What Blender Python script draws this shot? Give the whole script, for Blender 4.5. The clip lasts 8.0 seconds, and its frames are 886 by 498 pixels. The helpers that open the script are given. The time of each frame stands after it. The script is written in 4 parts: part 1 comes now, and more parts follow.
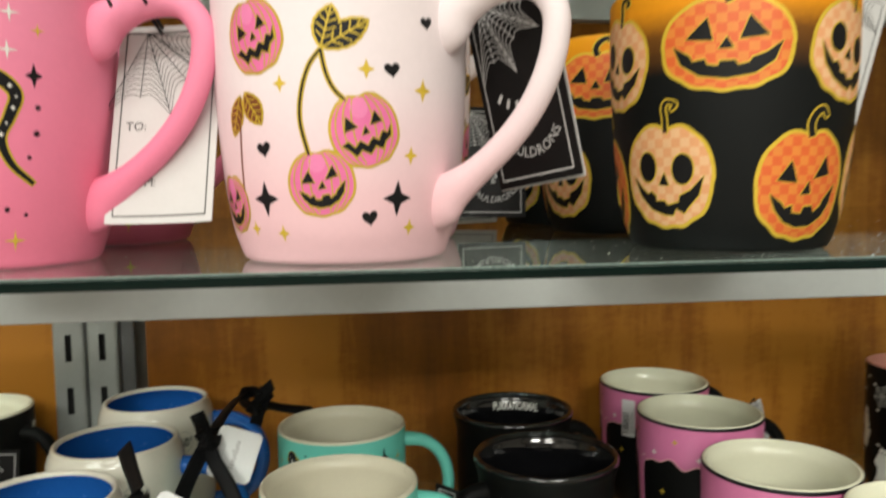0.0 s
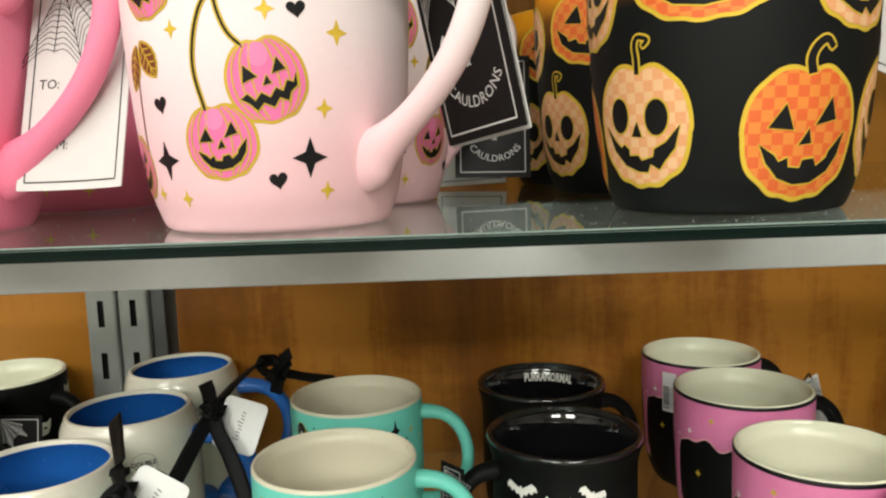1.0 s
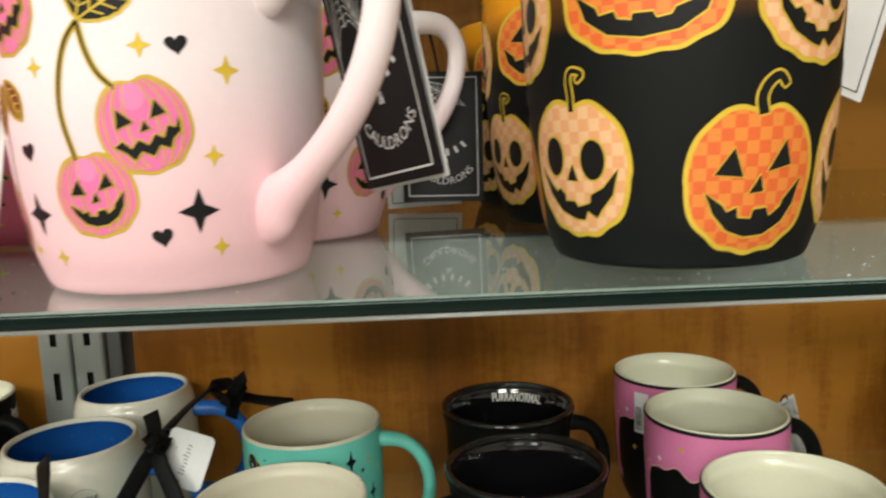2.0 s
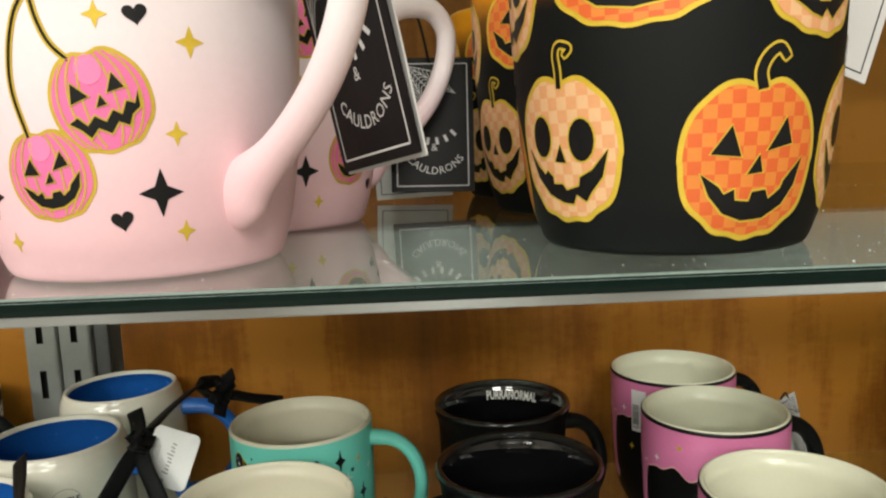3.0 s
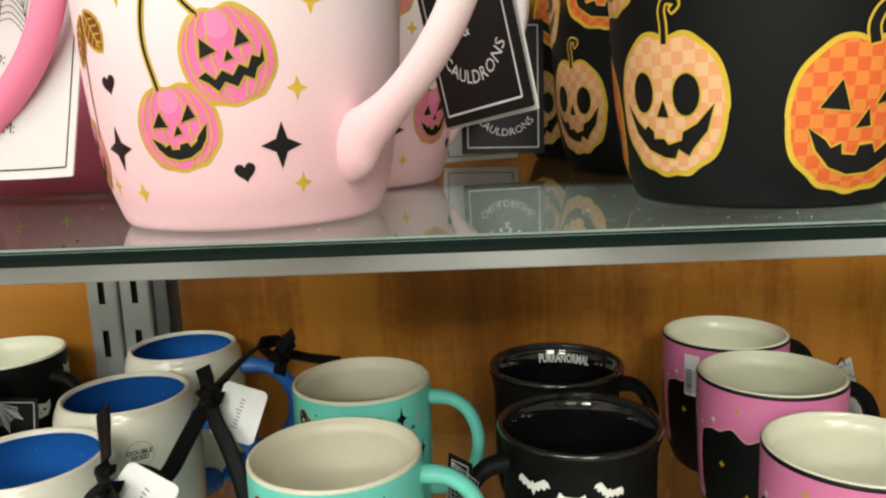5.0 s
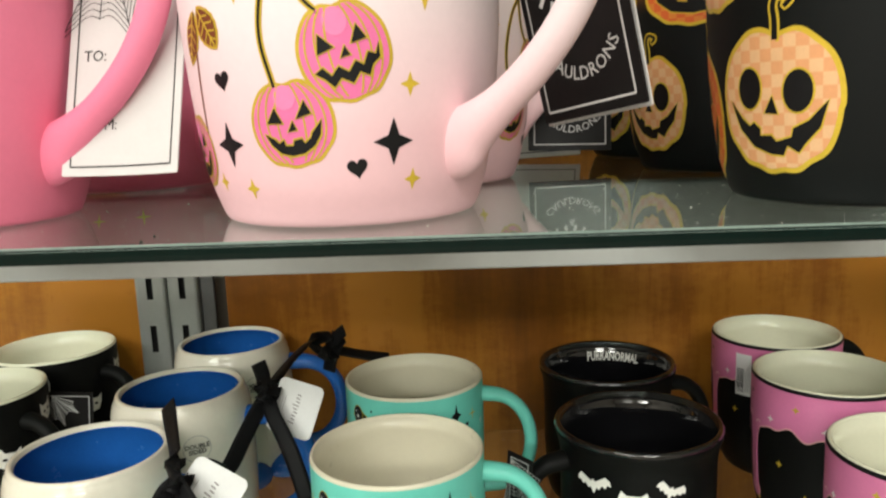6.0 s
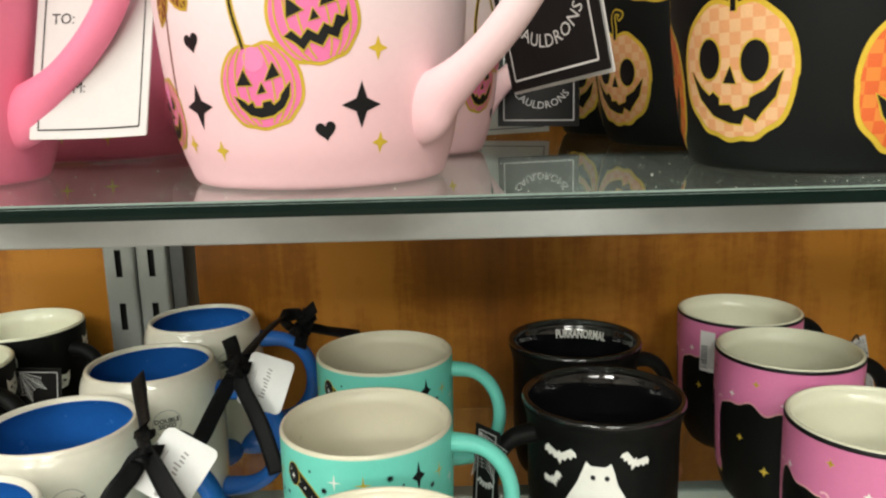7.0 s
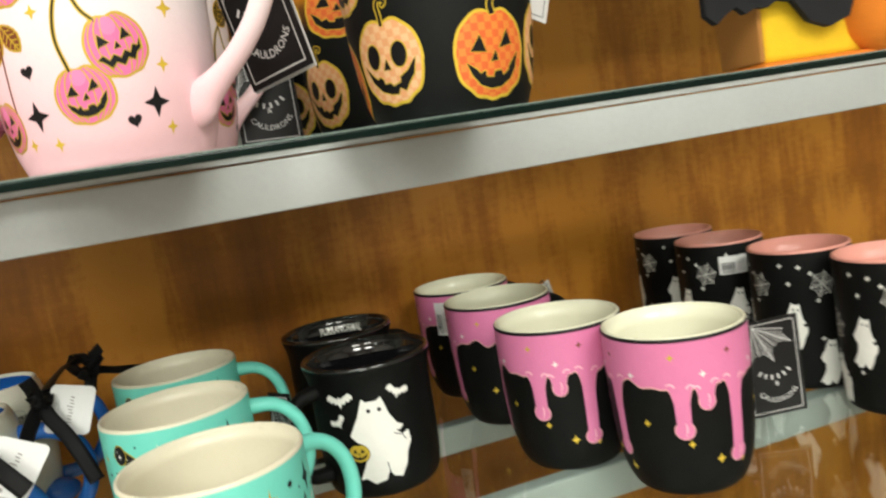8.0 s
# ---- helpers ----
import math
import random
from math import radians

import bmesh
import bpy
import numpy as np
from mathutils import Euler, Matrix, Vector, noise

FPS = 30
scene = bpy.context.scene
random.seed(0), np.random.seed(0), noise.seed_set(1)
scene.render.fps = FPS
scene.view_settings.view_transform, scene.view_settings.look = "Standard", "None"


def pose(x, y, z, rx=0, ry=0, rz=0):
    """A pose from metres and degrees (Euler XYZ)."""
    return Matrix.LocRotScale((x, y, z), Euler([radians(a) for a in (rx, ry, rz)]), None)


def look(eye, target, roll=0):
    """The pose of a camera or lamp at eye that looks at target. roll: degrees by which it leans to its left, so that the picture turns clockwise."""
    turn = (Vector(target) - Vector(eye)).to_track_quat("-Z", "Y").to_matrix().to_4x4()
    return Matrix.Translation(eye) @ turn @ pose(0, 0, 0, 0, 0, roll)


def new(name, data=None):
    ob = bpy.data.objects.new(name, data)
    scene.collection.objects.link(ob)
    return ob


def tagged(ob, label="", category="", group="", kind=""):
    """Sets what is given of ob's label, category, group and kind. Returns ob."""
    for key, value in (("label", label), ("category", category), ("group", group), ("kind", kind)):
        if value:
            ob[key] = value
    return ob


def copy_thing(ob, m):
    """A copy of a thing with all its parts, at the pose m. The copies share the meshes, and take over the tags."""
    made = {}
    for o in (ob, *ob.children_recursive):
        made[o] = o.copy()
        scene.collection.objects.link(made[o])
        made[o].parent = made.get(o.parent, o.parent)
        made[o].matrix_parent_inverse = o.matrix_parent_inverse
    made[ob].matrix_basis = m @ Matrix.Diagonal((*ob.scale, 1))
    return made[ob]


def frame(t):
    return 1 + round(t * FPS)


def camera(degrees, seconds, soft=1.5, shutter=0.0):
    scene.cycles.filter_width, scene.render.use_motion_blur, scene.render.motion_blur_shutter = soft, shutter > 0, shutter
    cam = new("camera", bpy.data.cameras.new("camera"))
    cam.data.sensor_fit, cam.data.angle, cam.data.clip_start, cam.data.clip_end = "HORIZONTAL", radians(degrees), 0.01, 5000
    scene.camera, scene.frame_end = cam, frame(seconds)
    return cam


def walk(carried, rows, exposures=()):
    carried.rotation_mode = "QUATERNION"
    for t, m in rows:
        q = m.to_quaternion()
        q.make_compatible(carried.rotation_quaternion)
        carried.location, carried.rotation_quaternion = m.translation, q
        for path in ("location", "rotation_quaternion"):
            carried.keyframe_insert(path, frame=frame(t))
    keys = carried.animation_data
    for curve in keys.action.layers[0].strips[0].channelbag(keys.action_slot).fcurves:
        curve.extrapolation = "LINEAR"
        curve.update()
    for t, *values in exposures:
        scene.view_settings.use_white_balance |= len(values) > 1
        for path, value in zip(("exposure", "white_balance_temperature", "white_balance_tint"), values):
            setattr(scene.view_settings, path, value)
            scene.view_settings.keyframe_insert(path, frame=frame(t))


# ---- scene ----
cam = camera(59.3, 8.0, soft=2.2, shutter=0.4)
PATH = [
    (0, (0.036, -0.268, 1.329), (0.278, 1.711, 1.165), -0.8),
    (0.2, (0.057, -0.256, 1.324), (0.19, 1.728, 1.11), -0.6),
    (0.5, (0.095, -0.245, 1.324), (0.154, 1.74, 1.091), -1.1),
    (1, (0.094, -0.235, 1.326), (0.107, 1.749, 1.069), -1.9),
    (1.5, (0.091, -0.226, 1.326), (0.099, 1.755, 1.05), -2.4),
    (2, (0.119, -0.205, 1.342), (0.152, 1.775, 1.062), -2.2),
    (2.2, (0.125, -0.2, 1.343), (0.174, 1.78, 1.069), -2.1),
    (3.3, (0.125, -0.192, 1.333), (0.15, 1.787, 1.041), -2.3),
    (3.5, (0.121, -0.195, 1.332), (0.145, 1.781, 1.024), -2.5),
    (4, (0.116, -0.2, 1.33), (0.1, 1.775, 1.014), -2.7),
    (4.5, (0.106, -0.199, 1.33), (0.07, 1.77, 0.979), -2.3),
    (5.8, (0.092, -0.201, 1.337), (0.044, 1.767, 0.984), -2.2),
    (6, (0.076, -0.2, 1.333), (-0.009, 1.766, 0.976), -2.2),
    (6.5, (0.084, -0.191, 1.327), (0.017, 1.77, 0.936), -1.9),
    (7, (0.078, -0.206, 1.327), (0.06, 1.755, 0.934), -1.5),
    (7.3, (0.071, -0.236, 1.329), (0.166, 1.728, 0.963), -2.5),
    (7.5, (0.069, -0.272, 1.317), (0.389, 1.678, 1.012), -5.3),
    (7.7, (0.067, -0.307, 1.306), (0.554, 1.613, 1.029), -8.4),
    (8, (0.051, -0.342, 1.285), (0.68, 1.54, 1.033), -9.3),
]
walk(cam, [(t, look(eye, target, roll)) for t, eye, target, roll in PATH], ((0.0, -0.2), (0.6, 0.0), (7.0, 0.0), (7.6, 0.16), (8.0, 0.16)))

# ---------------------------------------------------------------- world and light
world = bpy.data.worlds.new("shop_air")
scene.world = world
world.use_nodes = True
world.node_tree.nodes["Background"].inputs[0].default_value = (1.0, 0.95, 0.88, 1)
world.node_tree.nodes["Background"].inputs[1].default_value = 0.10

for lx, ly, sx, sy, watts in ((-0.4, -0.75, 1.2, 0.3, 11.5), (-1.8, -0.75, 1.2, 0.3, 11), (0.45, -2.2, 1.2, 0.6, 54), (-1.5, -2.2, 1.2, 0.6, 52), (0.5, -4.4, 1.2, 0.6, 110), (-1.6, -4.4, 1.2, 0.6, 100)):
    lamp = bpy.data.lights.new("ceiling_lamp", "AREA")
    lamp.shape, lamp.size, lamp.size_y = "RECTANGLE", sx, sy
    lamp.energy, lamp.color = watts, (1.0, 0.985, 0.905)
    new("ceiling_lamp", lamp).matrix_world = pose(lx, ly, 2.86, 0, 0, 0)


# ---------------------------------------------------------------- materials
def nodes_of(name):
    m = bpy.data.materials.new(name)
    m.use_nodes = True
    nt = m.node_tree
    return m, nt, nt.nodes["Principled BSDF"]


def link(nt, a, b):
    nt.links.new(a, b)


def noise_node(nt, scale, detail=4, rough=0.6, stretch=None, space="Object"):
    tc = nt.nodes.new("ShaderNodeTexCoord")
    n = nt.nodes.new("ShaderNodeTexNoise")
    n.inputs["Scale"].default_value, n.inputs["Detail"].default_value, n.inputs["Roughness"].default_value = scale, detail, rough
    if stretch:
        mp = nt.nodes.new("ShaderNodeMapping")
        mp.inputs["Scale"].default_value = stretch
        link(nt, tc.outputs[space], mp.inputs[0])
        link(nt, mp.outputs[0], n.inputs["Vector"])
    else:
        link(nt, tc.outputs[space], n.inputs["Vector"])
    return n


def ramp(nt, fac, stops):
    r = nt.nodes.new("ShaderNodeValToRGB")
    e = r.color_ramp.elements
    while len(e) < len(stops):
        e.new(0.5)
    for el, (p, c) in zip(e, stops):
        el.position, el.color = p, (*c, 1)
    link(nt, fac, r.inputs[0])
    return r.outputs[0]


def vary(nt, colour, amount, scale):
    """Multiplies a colour by slow and fine mottling."""
    a, b = noise_node(nt, scale, 3), noise_node(nt, scale * 9, 5)
    s = nt.nodes.new("ShaderNodeMath")
    s.operation = "ADD"
    link(nt, a.outputs[0], s.inputs[0]), link(nt, b.outputs[0], s.inputs[1])
    m = nt.nodes.new("ShaderNodeMapRange")
    m.inputs["From Min"].default_value, m.inputs["From Max"].default_value = 0.6, 1.4
    m.inputs["To Min"].default_value, m.inputs["To Max"].default_value = 1 - amount, 1 + amount
    link(nt, s.outputs[0], m.inputs[0])
    mul = nt.nodes.new("ShaderNodeVectorMath")
    mul.operation = "SCALE"
    link(nt, colour, mul.inputs[0]), link(nt, m.outputs[0], mul.inputs["Scale"])
    return mul.outputs[0]


def bump(nt, bsdf, height, strength, dist=0.0004):
    b = nt.nodes.new("ShaderNodeBump")
    b.inputs["Strength"].default_value, b.inputs["Distance"].default_value = strength, dist
    link(nt, height, b.inputs["Height"])
    link(nt, b.outputs[0], bsdf.inputs["Normal"])


def rgb(nt, c):
    n = nt.nodes.new("ShaderNodeRGB")
    n.outputs[0].default_value = (*c, 1)
    return n.outputs[0]


def paint(name, c, rough=0.45, amount=0.06, scale=60, metal=0.0, relief=0.08, coat=0.0, grain=900, spec=0.4):
    m, nt, b = nodes_of(name)
    link(nt, vary(nt, rgb(nt, c), amount, scale), b.inputs["Base Color"])
    b.inputs["Metallic"].default_value, b.inputs["Coat Weight"].default_value = metal, coat
    b.inputs["Coat Roughness"].default_value = 0.06
    b.inputs["Specular IOR Level"].default_value = spec
    n = noise_node(nt, grain, 3)
    r = nt.nodes.new("ShaderNodeMapRange")
    r.inputs["To Min"].default_value, r.inputs["To Max"].default_value = max(rough - 0.07, 0.02), rough + 0.07
    link(nt, noise_node(nt, scale * 2).outputs[0], r.inputs[0])
    link(nt, r.outputs[0], b.inputs["Roughness"])
    bump(nt, b, n.outputs[0], relief)
    return m


def ombre(name, stops, rough=0.5, height=0.11):
    """Sprayed colour that changes with height on the mug."""
    m, nt, b = nodes_of(name)
    tc, sep = nt.nodes.new("ShaderNodeTexCoord"), nt.nodes.new("ShaderNodeSeparateXYZ")
    link(nt, tc.outputs["Object"], sep.inputs[0])
    spray = noise_node(nt, 500, 3)
    add = nt.nodes.new("ShaderNodeMath")
    add.operation, add.inputs[1].default_value = "MULTIPLY_ADD", 0.003
    link(nt, spray.outputs[0], add.inputs[0]), link(nt, sep.outputs[2], add.inputs[2])
    mr = nt.nodes.new("ShaderNodeMapRange")
    mr.inputs["From Max"].default_value = height
    link(nt, add.outputs[0], mr.inputs[0])
    link(nt, vary(nt, ramp(nt, mr.outputs[0], stops), 0.03, 50), b.inputs["Base Color"])
    b.inputs["Roughness"].default_value = rough
    b.inputs["Specular IOR Level"].default_value = 0.17
    bump(nt, b, noise_node(nt, 1400, 2).outputs[0], 0.06)
    return m


def checker(name, c1, c2, size=0.0037):
    m, nt, b = nodes_of(name)
    uv, mp, ck = nt.nodes.new("ShaderNodeUVMap"), nt.nodes.new("ShaderNodeMapping"), nt.nodes.new("ShaderNodeTexChecker")
    ck.inputs["Scale"].default_value = 1 / size
    ck.inputs["Color1"].default_value, ck.inputs["Color2"].default_value = (*c1, 1), (*c2, 1)
    mp.inputs["Location"].default_value = (1.0 * size * 8, 1.0 * size * 8, size * 0.5)
    link(nt, uv.outputs[0], mp.inputs[0]), link(nt, mp.outputs[0], ck.inputs[0])
    link(nt, vary(nt, ck.outputs[0], 0.06, 120), b.inputs["Base Color"])
    b.inputs["Roughness"].default_value = 0.42
    return m


def wood(name):
    m, nt, b = nodes_of(name)
    slow = noise_node(nt, 7.0, 3, 0.5, (2.0, 1, 0.7))
    grain = noise_node(nt, 60, 6, 0.65, (1.6, 1, 0.10))
    fleck = noise_node(nt, 260, 4, 0.6, (1.0, 1, 0.16))
    mix = nt.nodes.new("ShaderNodeMath")
    mix.operation, mix.inputs[1].default_value = "MULTIPLY_ADD", 0.36
    link(nt, grain.outputs[0], mix.inputs[0]), link(nt, slow.outputs[0], mix.inputs[2])
    mix2 = nt.nodes.new("ShaderNodeMath")
    mix2.operation, mix2.inputs[1].default_value = "MULTIPLY_ADD", 0.18
    link(nt, fleck.outputs[0], mix2.inputs[0]), link(nt, mix.outputs[0], mix2.inputs[2])
    curly = noise_node(nt, 85, 5, 0.65, (0.8, 1, 1.7))
    mix3 = nt.nodes.new("ShaderNodeMath")
    mix3.operation, mix3.inputs[1].default_value = "MULTIPLY_ADD", 0.26
    link(nt, curly.outputs[0], mix3.inputs[0]), link(nt, mix2.outputs[0], mix3.inputs[2])
    col = ramp(nt, mix3.outputs[0], ((0.55, (0.150, 0.047, 0.004)), (0.84, (0.245, 0.083, 0.007)), (1.10, (0.37, 0.145, 0.015))))
    link(nt, col, b.inputs["Base Color"])
    b.inputs["Roughness"].default_value = 0.42
    b.inputs["Specular IOR Level"].default_value = 0.25
    bump(nt, b, grain.outputs[0], 0.05)
    return m


def glass(name, tint, rough=0.015):
    m, nt, b = nodes_of(name)
    b.inputs["Base Color"].default_value = (*tint, 1)
    b.inputs["Transmission Weight"].default_value, b.inputs["IOR"].default_value = 1.0, 1.5
    dust = noise_node(nt, 420, 6, 0.75)
    r = nt.nodes.new("ShaderNodeMapRange")
    r.inputs["From Min"].default_value, r.inputs["From Max"].default_value = 0.52, 0.8
    r.inputs["To Min"].default_value, r.inputs["To Max"].default_value = rough, rough + 0.12
    link(nt, dust.outputs[0], r.inputs[0]), link(nt, r.outputs[0], b.inputs["Roughness"])
    return m


GOLD = paint("gold_print", (0.62, 0.44, 0.045), 0.33, 0.12, 200, metal=0.25)
YELLOW_GOLD = paint("yellow_gold_print", (0.74, 0.52, 0.05), 0.33, 0.12, 200, metal=0.2)
BLACK = paint("black_print", (0.007, 0.007, 0.008), 0.4, 0.2, 200, spec=0.25)
WHITE = paint("white_print", (0.78, 0.77, 0.72), 0.5, 0.04, 200)
CHERRY = paint("cherry_pink_print", (0.78, 0.17, 0.38), 0.42, 0.06, 200)
CHERRY_LIGHT = paint("light_cherry_print", (0.82, 0.23, 0.45), 0.42, 0.05, 200)
ORANGE_CHECK = checker("orange_check", (0.76, 0.24, 0.04), (0.72, 0.13, 0.028))
CREAM_CHECK = checker("cream_check", (0.82, 0.50, 0.26), (0.78, 0.37, 0.17))
BROWN = paint("brown_leaf_print", (0.18, 0.05, 0.015), 0.4, 0.2, 200)
PALE_PINK = ombre("pale_pink_ombre", ((0.0, (0.85, 0.52, 0.56)), (0.25, (0.85, 0.56, 0.60)), (0.48, (0.85, 0.67, 0.70)), (0.62, (0.85, 0.745, 0.765)), (1.0, (0.85, 0.765, 0.78))), 0.5)
HOT_PINK = ombre("hot_pink_ombre", ((0.0, (0.84, 0.20, 0.31)), (0.4, (0.84, 0.23, 0.36)), (1.0, (0.86, 0.29, 0.43))), 0.5)
BLACK_ORANGE = ombre("black_to_orange_ombre", ((0.0, (0.0048, 0.0060, 0.0060)), (0.66, (0.0048, 0.0060, 0.0060)), (0.80, (0.16, 0.06, 0.008)), (0.90, (0.78, 0.30, 0.01)), (1.0, (0.82, 0.34, 0.01))), 0.55)
ORANGE = paint("orange_glaze", (0.80, 0.33, 0.012), 0.4, 0.04)
CREAM = paint("cream_glaze", (0.77, 0.755, 0.585), 0.22, 0.03, 40, coat=0.4, relief=0.02)
BEIGE = paint("beige_glaze", (0.73, 0.685, 0.53), 0.3, 0.03, 40, coat=0.2, relief=0.02)
IVORY = paint("ivory_glaze", (0.70, 0.66, 0.56), 0.16, 0.04, 30, coat=0.5, relief=0.02)
BLUE = paint("blue_glaze", (0.014, 0.11, 0.41), 0.25, 0.08, 60, coat=0.3, relief=0.02)
TEAL = paint("turquoise_paint", (0.16, 0.63, 0.52), 0.42, 0.04, 60)
MATTE_BLACK = paint("matte_black_ceramic", (0.0045, 0.0048, 0.0045), 0.5, 0.15, 60, spec=0.11)
GLOSS_BLACK = paint("gloss_black_glaze", (0.006, 0.006, 0.007), 0.08, 0.1, 60, coat=0.8, relief=0.03, grain=120)
DRIP_PINK = paint("drip_pink_paint", (0.66, 0.19, 0.37), 0.4, 0.05, 60)
DRIP_LIGHT = paint("drip_highlight_print", (0.86, 0.50, 0.58), 0.4, 0.05, 200)
DRIP_EDGE = paint("drip_edge_print", (0.82, 0.42, 0.40), 0.4, 0.1, 200)
ROSE = paint("rose_glaze", (0.62, 0.27, 0.22), 0.3, 0.05, 60)
GREY_METAL = paint("grey_powder_coat", (0.29, 0.30, 0.285), 0.42, 0.05, 25, metal=0.35, relief=0.25, grain=1600)
RAIL_METAL = paint("silver_rail_paint", (0.36, 0.37, 0.36), 0.40, 0.05, 25, metal=0.35, relief=0.25, grain=1600)
FLANGE = paint("dark_grey_steel", (0.10, 0.10, 0.10), 0.5, 0.08, 25, metal=0.3, relief=0.2)
# near-black colour for the shade inside the slots
SLOT_SHADE = paint("slot_shade", (0.012, 0.012, 0.012), 0.7)
WOOD = wood("honey_wood_laminate")
GLASS = glass("shelf_glass", (0.80, 0.92, 0.87))
EDGE = paint("green_glass_edge", (0.0025, 0.0095, 0.0075), 0.16, 0.25, 60, relief=0.0, spec=0.16)
# pale colour paints the lamps' reflection on the edge bevel
BEVEL_GLINT = paint("bevel_glint_paint", (0.20, 0.27, 0.24), 0.16, 0.2, 60, relief=0.1, spec=0.7)
CARD_WHITE = paint("white_card", (0.62, 0.61, 0.60), 0.6, 0.03, 80)
CARD_BLACK = paint("black_card", (0.008, 0.007, 0.007), 0.45, 0.12, 80, spec=0.18)
CARD_PRINT = paint("silver_print", (0.62, 0.61, 0.60), 0.45, 0.04, 200)
CARD_GREY = paint("grey_print", (0.30, 0.28, 0.27), 0.55, 0.05, 200)
LABEL = paint("label_paper", (0.74, 0.74, 0.73), 0.4, 0.04, 80)
RIBBON = paint("black_ribbon", (0.0055, 0.0055, 0.006), 0.5, 0.2, 120, relief=0.4, grain=1500, spec=0.13)
CORD = paint("black_cord", (0.015, 0.014, 0.013), 0.8, 0.2, 300)
PLASTER = paint("shop_wall_paint", (0.36, 0.34, 0.30), 0.8, 0.10, 3)
TILE = paint("shop_floor_vinyl", (0.34, 0.31, 0.27), 0.5, 0.08, 4)
CEIL = paint("ceiling_board", (0.78, 0.77, 0.74), 0.9, 0.04, 6)
YELLOW_FELT = paint("yellow_felt", (0.80, 0.50, 0.015), 0.85, 0.08, 60, relief=0.5, grain=700)
ORANGE_FELT = paint("orange_felt", (0.70, 0.20, 0.015), 0.85, 0.08, 60, relief=0.5, grain=700)
# tan that paints the lit band at the side of the yellow block
LIT_TAN = paint("lit_tan_band", (0.42, 0.18, 0.04), 0.85, 0.08, 60, relief=0.5, grain=700)
BLACK_FELT = paint("black_felt", (0.012, 0.012, 0.014), 0.95, 0.1, 60, relief=0.5, grain=700)


# ---------------------------------------------------------------- mesh helpers
def mesh_of(name, bm, mats, smooth=True):
    me = bpy.data.meshes.new(name)
    bmesh.ops.recalc_face_normals(bm, faces=bm.faces) if smooth else None
    bm.to_mesh(me)
    bm.free()
    for m in mats if isinstance(mats, (list, tuple)) else [mats]:
        me.materials.append(m)
    if smooth:
        me.shade_smooth()
    return me


def part(name, bm, mats, parent, label="", smooth=True):
    ob = new(name, mesh_of(name, bm, mats, smooth))
    ob.parent = parent
    return tagged(ob, label)


def thing(name, label, category, m, group="", kind=""):
    ob = new(name)
    ob.empty_display_size = 0.02
    ob.matrix_basis = m
    return tagged(ob, label, category, group, kind)


def box(x0, x1, y0, y1, z0, z1, bevel=0.0, seg=2):
    bm = bmesh.new()
    bmesh.ops.create_cube(bm, size=1)
    for v in bm.verts:
        v.co = ((x0 + x1) / 2 + v.co.x * (x1 - x0), (y0 + y1) / 2 + v.co.y * (y1 - y0), (z0 + z1) / 2 + v.co.z * (z1 - z0))
    if bevel:
        bmesh.ops.bevel(bm, geom=list(bm.edges), offset=bevel, segments=seg, profile=0.5, affect="EDGES")
    return bm


def smooth_curve(pts, n):
    """A Catmull-Rom curve of n steps a span through tuples of any length."""
    p = [np.array(q, float) for q in pts]
    p = [2 * p[0] - p[1], *p, 2 * p[-1] - p[-2]]
    out = []
    for i in range(1, len(p) - 2):
        a, b, c, d = p[i - 1 : i + 3]
        for k in range(n):
            t = k / n
            out.append(0.5 * (2 * b + (c - a) * t + (2 * a - 5 * b + 4 * c - d) * t * t + (3 * b - a - 3 * c + d) * t ** 3))
    return out + [p[-2]]


def lathe(profile, seg=72):
    """Turns a list of (radius, height, material) round the z axis."""
    bm = bmesh.new()
    rings = []
    for r, z, mi in profile:
        if r < 1e-5:
            rings.append([bm.verts.new((0, 0, z))])
        else:
            rings.append([bm.verts.new((r * math.cos(2 * math.pi * k / seg), r * math.sin(2 * math.pi * k / seg), z)) for k in range(seg)])
    for (a, b), (_, _, mi) in zip(zip(rings, rings[1:]), profile[1:]):
        for k in range(seg):
            j = (k + 1) % seg
            if len(a) == 1:
                f = bm.faces.new((a[0], b[j], b[k]))
            elif len(b) == 1:
                f = bm.faces.new((a[k], a[j], b[0]))
            else:
                f = bm.faces.new((a[k], a[j], b[j], b[k]))
            f.material_index = mi
    return bm


def tube(path, seg=14, cap=True):
    """A swept tube; path rows: x, y, z, half width, half thickness."""
    bm = bmesh.new()
    rows = [np.array(p, float) for p in path]
    rings = []
    side0 = None
    for i, p in enumerate(rows):
        d = Vector(rows[min(i + 1, len(rows) - 1)][:3] - rows[max(i - 1, 0)][:3]).normalized()
        if side0 is None:
            ref = Vector((0, 1, 0)) if abs(d.y) < 0.9 else Vector((1, 0, 0))
            side0 = (ref - d * ref.dot(d)).normalized()
        else:
            side0 = (side0 - d * side0.dot(d)).normalized()
        up = d.cross(side0)
        c = Vector(p[:3])
        rings.append([bm.verts.new(c + side0 * p[3] * math.cos(a) + up * p[4] * math.sin(a)) for a in (2 * math.pi * k / seg for k in range(seg))])
    for a, b in zip(rings, rings[1:]):
        for k in range(seg):
            bm.faces.new((a[k], a[(k + 1) % seg], b[(k + 1) % seg], b[k]))
    if cap:
        bm.faces.new(rings[0][::-1]), bm.faces.new(rings[-1])
    return bm


